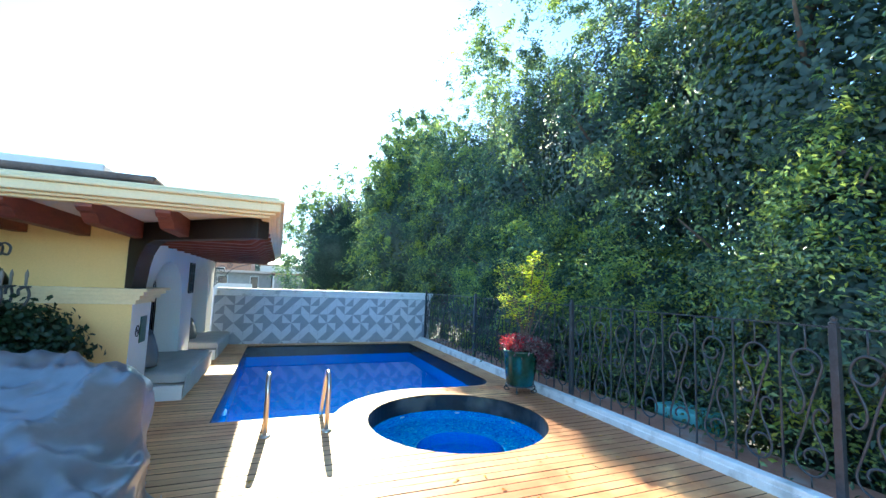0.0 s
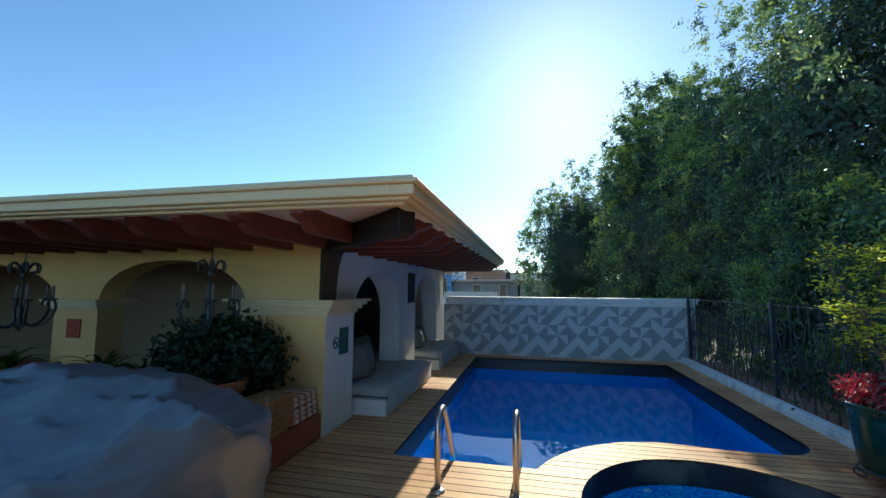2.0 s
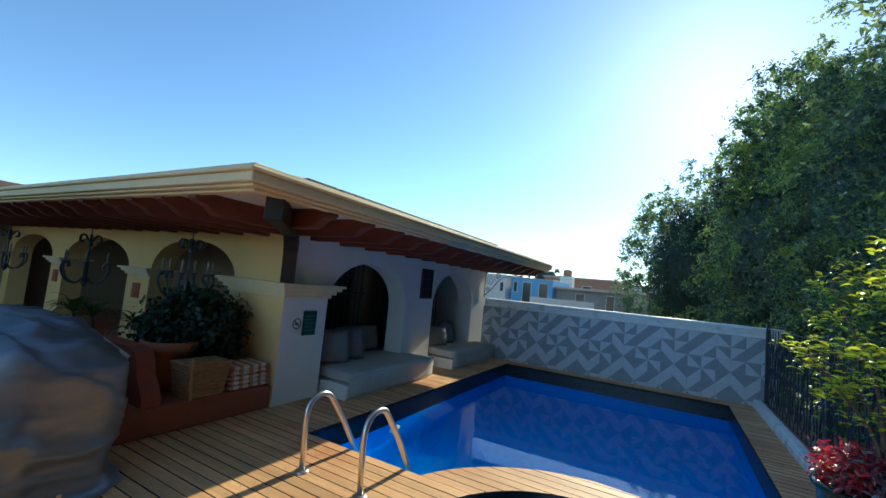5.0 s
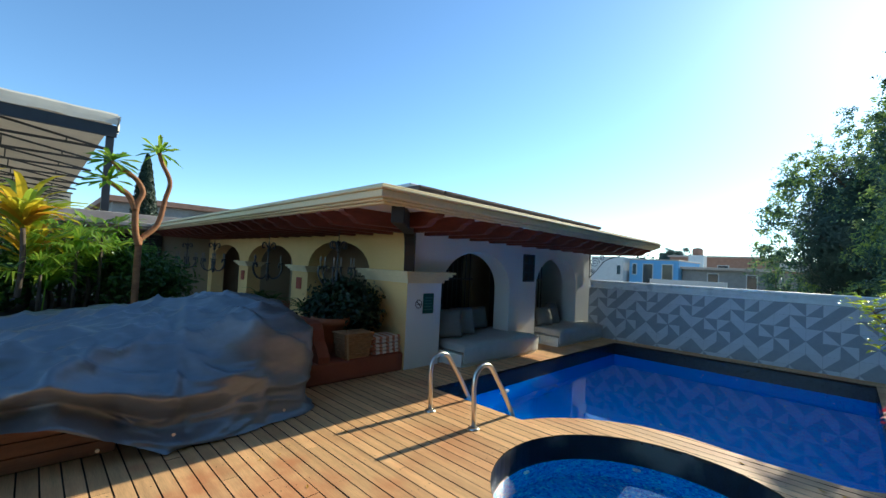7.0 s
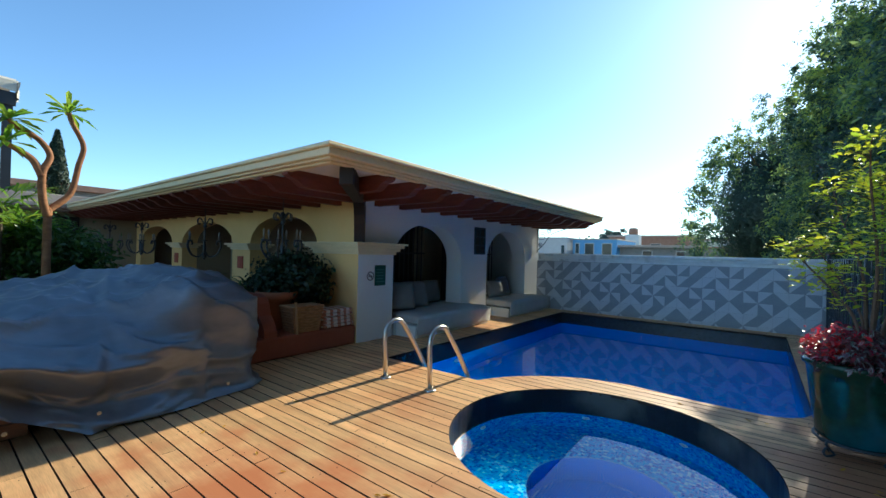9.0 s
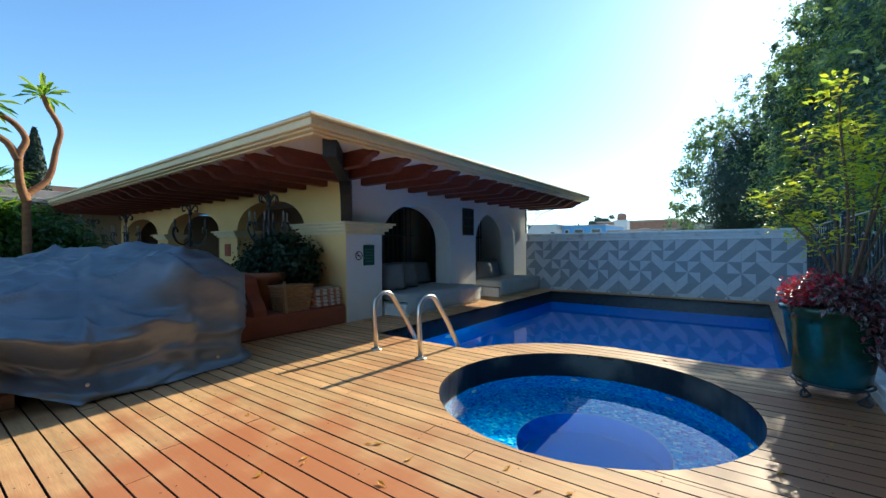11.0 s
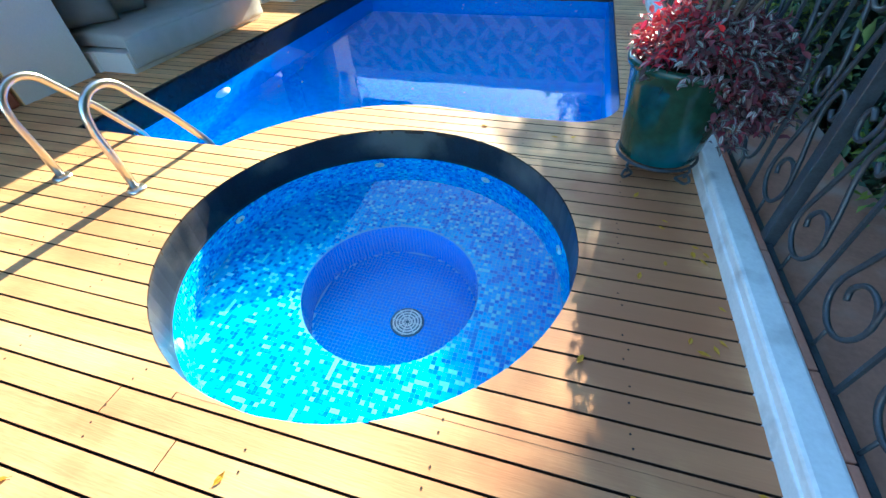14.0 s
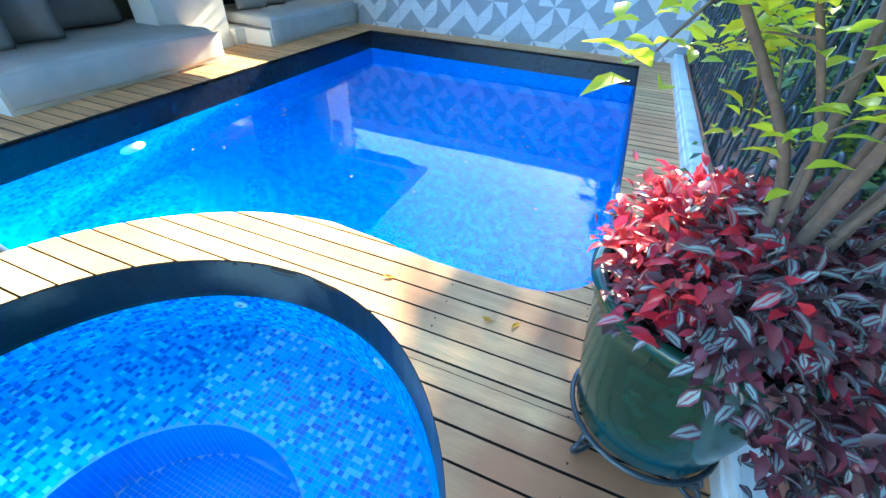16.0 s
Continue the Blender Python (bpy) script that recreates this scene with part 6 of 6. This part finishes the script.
for i, (x, yv, z, r) in enumerate(((-5.1, -2.6, 0.8, 0.75), (-5.5, -3.8, 0.8, 0.8), (-4.6, -1.95, 0.8, 0.5), (-4.3, -3.6, 0.8, 0.45))):
    rb = np.random.default_rng(200 + i)
    t = thing("garden_bush", (x, yv, z), "dark green leafy bush in the shaded planter", "plant", "planter bushes")
    bm = bmesh.new()
    d = rb.normal(size=(90, 3))
    d /= np.linalg.norm(d, axis=1)[:, None]
    an = d * np.array([r, r, r * 0.75]) * rb.uniform(0.4, 1.05, 90)[:, None] + np.array([0, 0, r * 0.7])
    an[:, 2] = np.maximum(an[:, 2], 0.05)
    for p in an[::5]:
        tube(bm, [(0, 0, 0), Vector(p) * 0.5, p], 0.012, 5, r_end=0.004)
    part("branchwork", bm, BARK, t)
    c, nm = clumped(rb, an, 0.2, 36, 0.8)
    leaves_object("foliage", c, nm, rb.uniform(0.06, 0.11, len(c)), FERN, t, rb, 0.4)

# ---- fallen leaves ----
DRYLEAF = leafy("yellow_fallen_leaf", ((0.62, 0.42, 0.02), (0.55, 0.24, 0.02), (0.30, 0.13, 0.03)), 0.6, 0.2)


def fallen_leaf():
    bm = bmesh.new()
    rim = [(-0.04, 0, 0.004), (-0.02, 0.013, 0.012), (0.008, 0.016, 0.010), (0.04, 0.0, 0.016), (0.008, -0.016, 0.012), (-0.02, -0.013, 0.006)]
    v = [bm.verts.new(p) for p in rim]
    mid = [bm.verts.new(p) for p in ((-0.018, 0, 0.002), (0.012, 0, 0.003))]
    for f in ((v[0], v[1], mid[0]), (v[1], v[2], mid[1], mid[0]), (v[2], v[3], mid[1]), (v[3], v[4], mid[1]), (v[4], v[5], mid[0], mid[1]), (v[5], v[0], mid[0])):
        bm.faces.new(f)
    tube(bm, [(-0.04, 0, 0.004), (-0.06, 0.004, 0.006)], 0.0012, 4)
    return bm


leaf_first = tagged(mesh_object("fallen_leaf", fallen_leaf(), DRYLEAF), "curled yellow fallen leaf lying on the deck", "leaf", "fallen leaves on the deck")
rl = np.random.default_rng(3)
SPOTS = [(3.24, 0.18), (3.20, 0.23), (3.22, 0.13), (3.18, 0.17), (3.10, -0.35), (3.19, -0.37), (3.14, -0.40), (3.22, -0.33), (2.93, -0.03), (3.05, 0.08), (2.69, -0.54), (3.25, -0.15), (3.08, 0.41), (3.06, 0.35), (0.26, -1.70), (0.71, -1.80), (0.75, -1.83), (0.91, -1.47), (0.87, -1.50), (0.67, -2.02), (1.20, -1.73), (1.61, -1.27), (1.81, -1.35), (1.93, -1.29), (1.91, -1.61), (1.86, -1.71), (2.28, -1.39), (2.87, -0.99), (3.23, -0.88), (1.40, -1.93), (1.16, -1.49), (2.61, -1.50), (-0.65, -1.78), (-0.07, -1.69), (-0.69, -1.01), (-0.64, -1.64), (0.45, -2.49), (1.94, 1.27), (2.57, 1.23), (2.45, 1.21), (2.95, 0.62), (3.22, -1.30), (3.24, -1.52)]
for k, (x, yv) in enumerate(SPOTS):
    m = pose(x, yv, 0.001, rl.uniform(-6, 6), rl.uniform(-6, 6), rl.uniform(0, 360)) @ Matrix.Scale(rl.uniform(0.42, 0.75), 4)
    if k == 0:
        leaf_first.matrix_basis = m
    else:
        o = leaf_first.copy()
        scene.collection.objects.link(o)
        o.matrix_basis = m
flo = []
for k in range(46):
    x, yv = rl.uniform(-1.0, 2.8), rl.uniform(1.7, 6.2)
    flo.append((x, yv, -0.246))
leaves_object("floating_litter", np.array(flo), np.tile([0.0, 0.0, 1.0], (46, 1)), rl.uniform(0.02, 0.05, 46), leafy("pale_floating_leaf", ((0.45, 0.40, 0.28), (0.30, 0.22, 0.12)), 0.6, 0.2), None, rl, 0.5)
tagged(bpy.data.objects["floating_litter"], "small dead leaves floating on the pool", "litter", "", "stuff")

# ---- screw plugs in the boards ----
bm = bmesh.new()
for y0, y1 in deck_rows:
    if y0 < -3.2 or y0 > 1.4:
        continue
    for jx in (-0.75, -0.15, 0.45, 1.05, 1.65, 2.25, 2.85):
        for f in (0.27, 0.73):
            x, yv = jx + rl.uniform(-0.02, 0.02), y0 + (y1 - y0) * f
            if rl.uniform() < 0.5 or math.hypot(x - cx, yv - cy) < sr + 0.05 or (yv > 0.5 and x < 1.9):
                continue
            bm.faces.new([bm.verts.new((x + 0.0045 * math.cos(a), yv + 0.0045 * math.sin(a), 0.0022)) for a in [k * math.pi / 4 for k in range(8)]])
tagged(mesh_object("screw_holes", bm, JOIST), "small dark screw holes in the deck boards", "screw holes", "", "stuff")

# ---- triangle tiles on the north wall ----
PATTERN = (("LL", "UL", "UL", "LR"), ("LL", "UL", "LR", "UL"), ("UR", "UL", "LL", "UL"), ("LR", "LL", "LR", "UR"), ("UL", "UR", "UL", "LR"), ("LL", "LR", "UR", "UL"))
TS = 0.226


def tile_mesh(corner):
    bm, h, t = bmesh.new(), TS / 2 - 0.002, 0.008
    pts = {"LL": (-h, -h), "LR": (h, -h), "UR": (h, h), "UL": (-h, h)}
    order = ["LL", "LR", "UR", "UL"]
    i = order.index(corner)
    for mi, tri in ((0, (order[i - 1], order[i], order[(i + 1) % 4])), (1, (order[(i + 1) % 4], order[(i + 2) % 4], order[i - 1]))):
        lo, hi = [bm.verts.new((pts[c][0], 0, pts[c][1])) for c in tri], [bm.verts.new((pts[c][0], -t, pts[c][1])) for c in tri]
        fs = [bm.faces.new(hi)] + [bm.faces.new((lo[k], lo[(k + 1) % 3], hi[(k + 1) % 3], hi[k])) for k in range(3)]
        for f in fs:
            f.material_index = mi
    bmesh.ops.recalc_face_normals(bm, faces=bm.faces)
    me = bpy.data.meshes.new("tile")
    bm.to_mesh(me)
    bm.free()
    me.materials.append(TILE_LIGHT), me.materials.append(TILE_DARK)
    return me


tile_meshes = {c: tile_mesh(c) for c in ("LL", "LR", "UR", "UL")}
wall_n = bpy.data.objects["wall_north"]
cols = int(5.62 / TS)
for r in range(6):
    z = 1.197 - TS * (r + 0.5)
    for k in range(cols + 1):
        x = 3.62 - TS * (k + 0.5)
        if x < -2.0:
            continue
        o = new("tile", tile_meshes[PATTERN[r][(-k - 1) % 4]])
        o.parent, o.location = wall_n, (x, WALL_N - 0.002, z)

# ---- deck boards ----
# Dark board sides hold dirt and the shade of the gaps as colour.
BOARDSIDE = surface("dirt_and_shade_board_side", (0.06, 0.035, 0.02), 0.9, var=0.3)
for n_row, (y0, y1) in enumerate(deck_rows):
    rb = random.Random(n_row)
    for pc in board_pieces(y0, y1):
        x0 = min(s[0] for _, s in pc)
        x1 = max(s[1] for _, s in pc)
        cuts = []
        if x1 - x0 > 4.2:
            c = x0 + rb.uniform(1.2, 4.5)
            while c < x1 - 0.7:
                cuts.append(c)
                c += rb.uniform(3.4, 4.4)
        bounds = [None] + cuts + [None]
        for a, b in zip(bounds, bounds[1:]):
            left = [(max(s[0], a + 0.0015) if a else s[0], yv) for yv, s in pc]
            right = [(min(s[1], b - 0.0015) if b else s[1], yv) for yv, s in pc]
            if min(q[0] - p[0] for p, q in zip(left, right)) < 0.005:
                keep = [(p, q) for p, q in zip(left, right) if q[0] - p[0] > 0.005]
                if len(keep) < 2:
                    continue
                left, right = [p for p, _ in keep], [q for _, q in keep]
            bm = bmesh.new()
            dz = rb.uniform(-0.0015, 0.0015)
            pts = right + left[::-1]
            prism(bm, pts, -0.03, dz)
            for f in list(bm.faces)[1:]:
                f.material_index = 1
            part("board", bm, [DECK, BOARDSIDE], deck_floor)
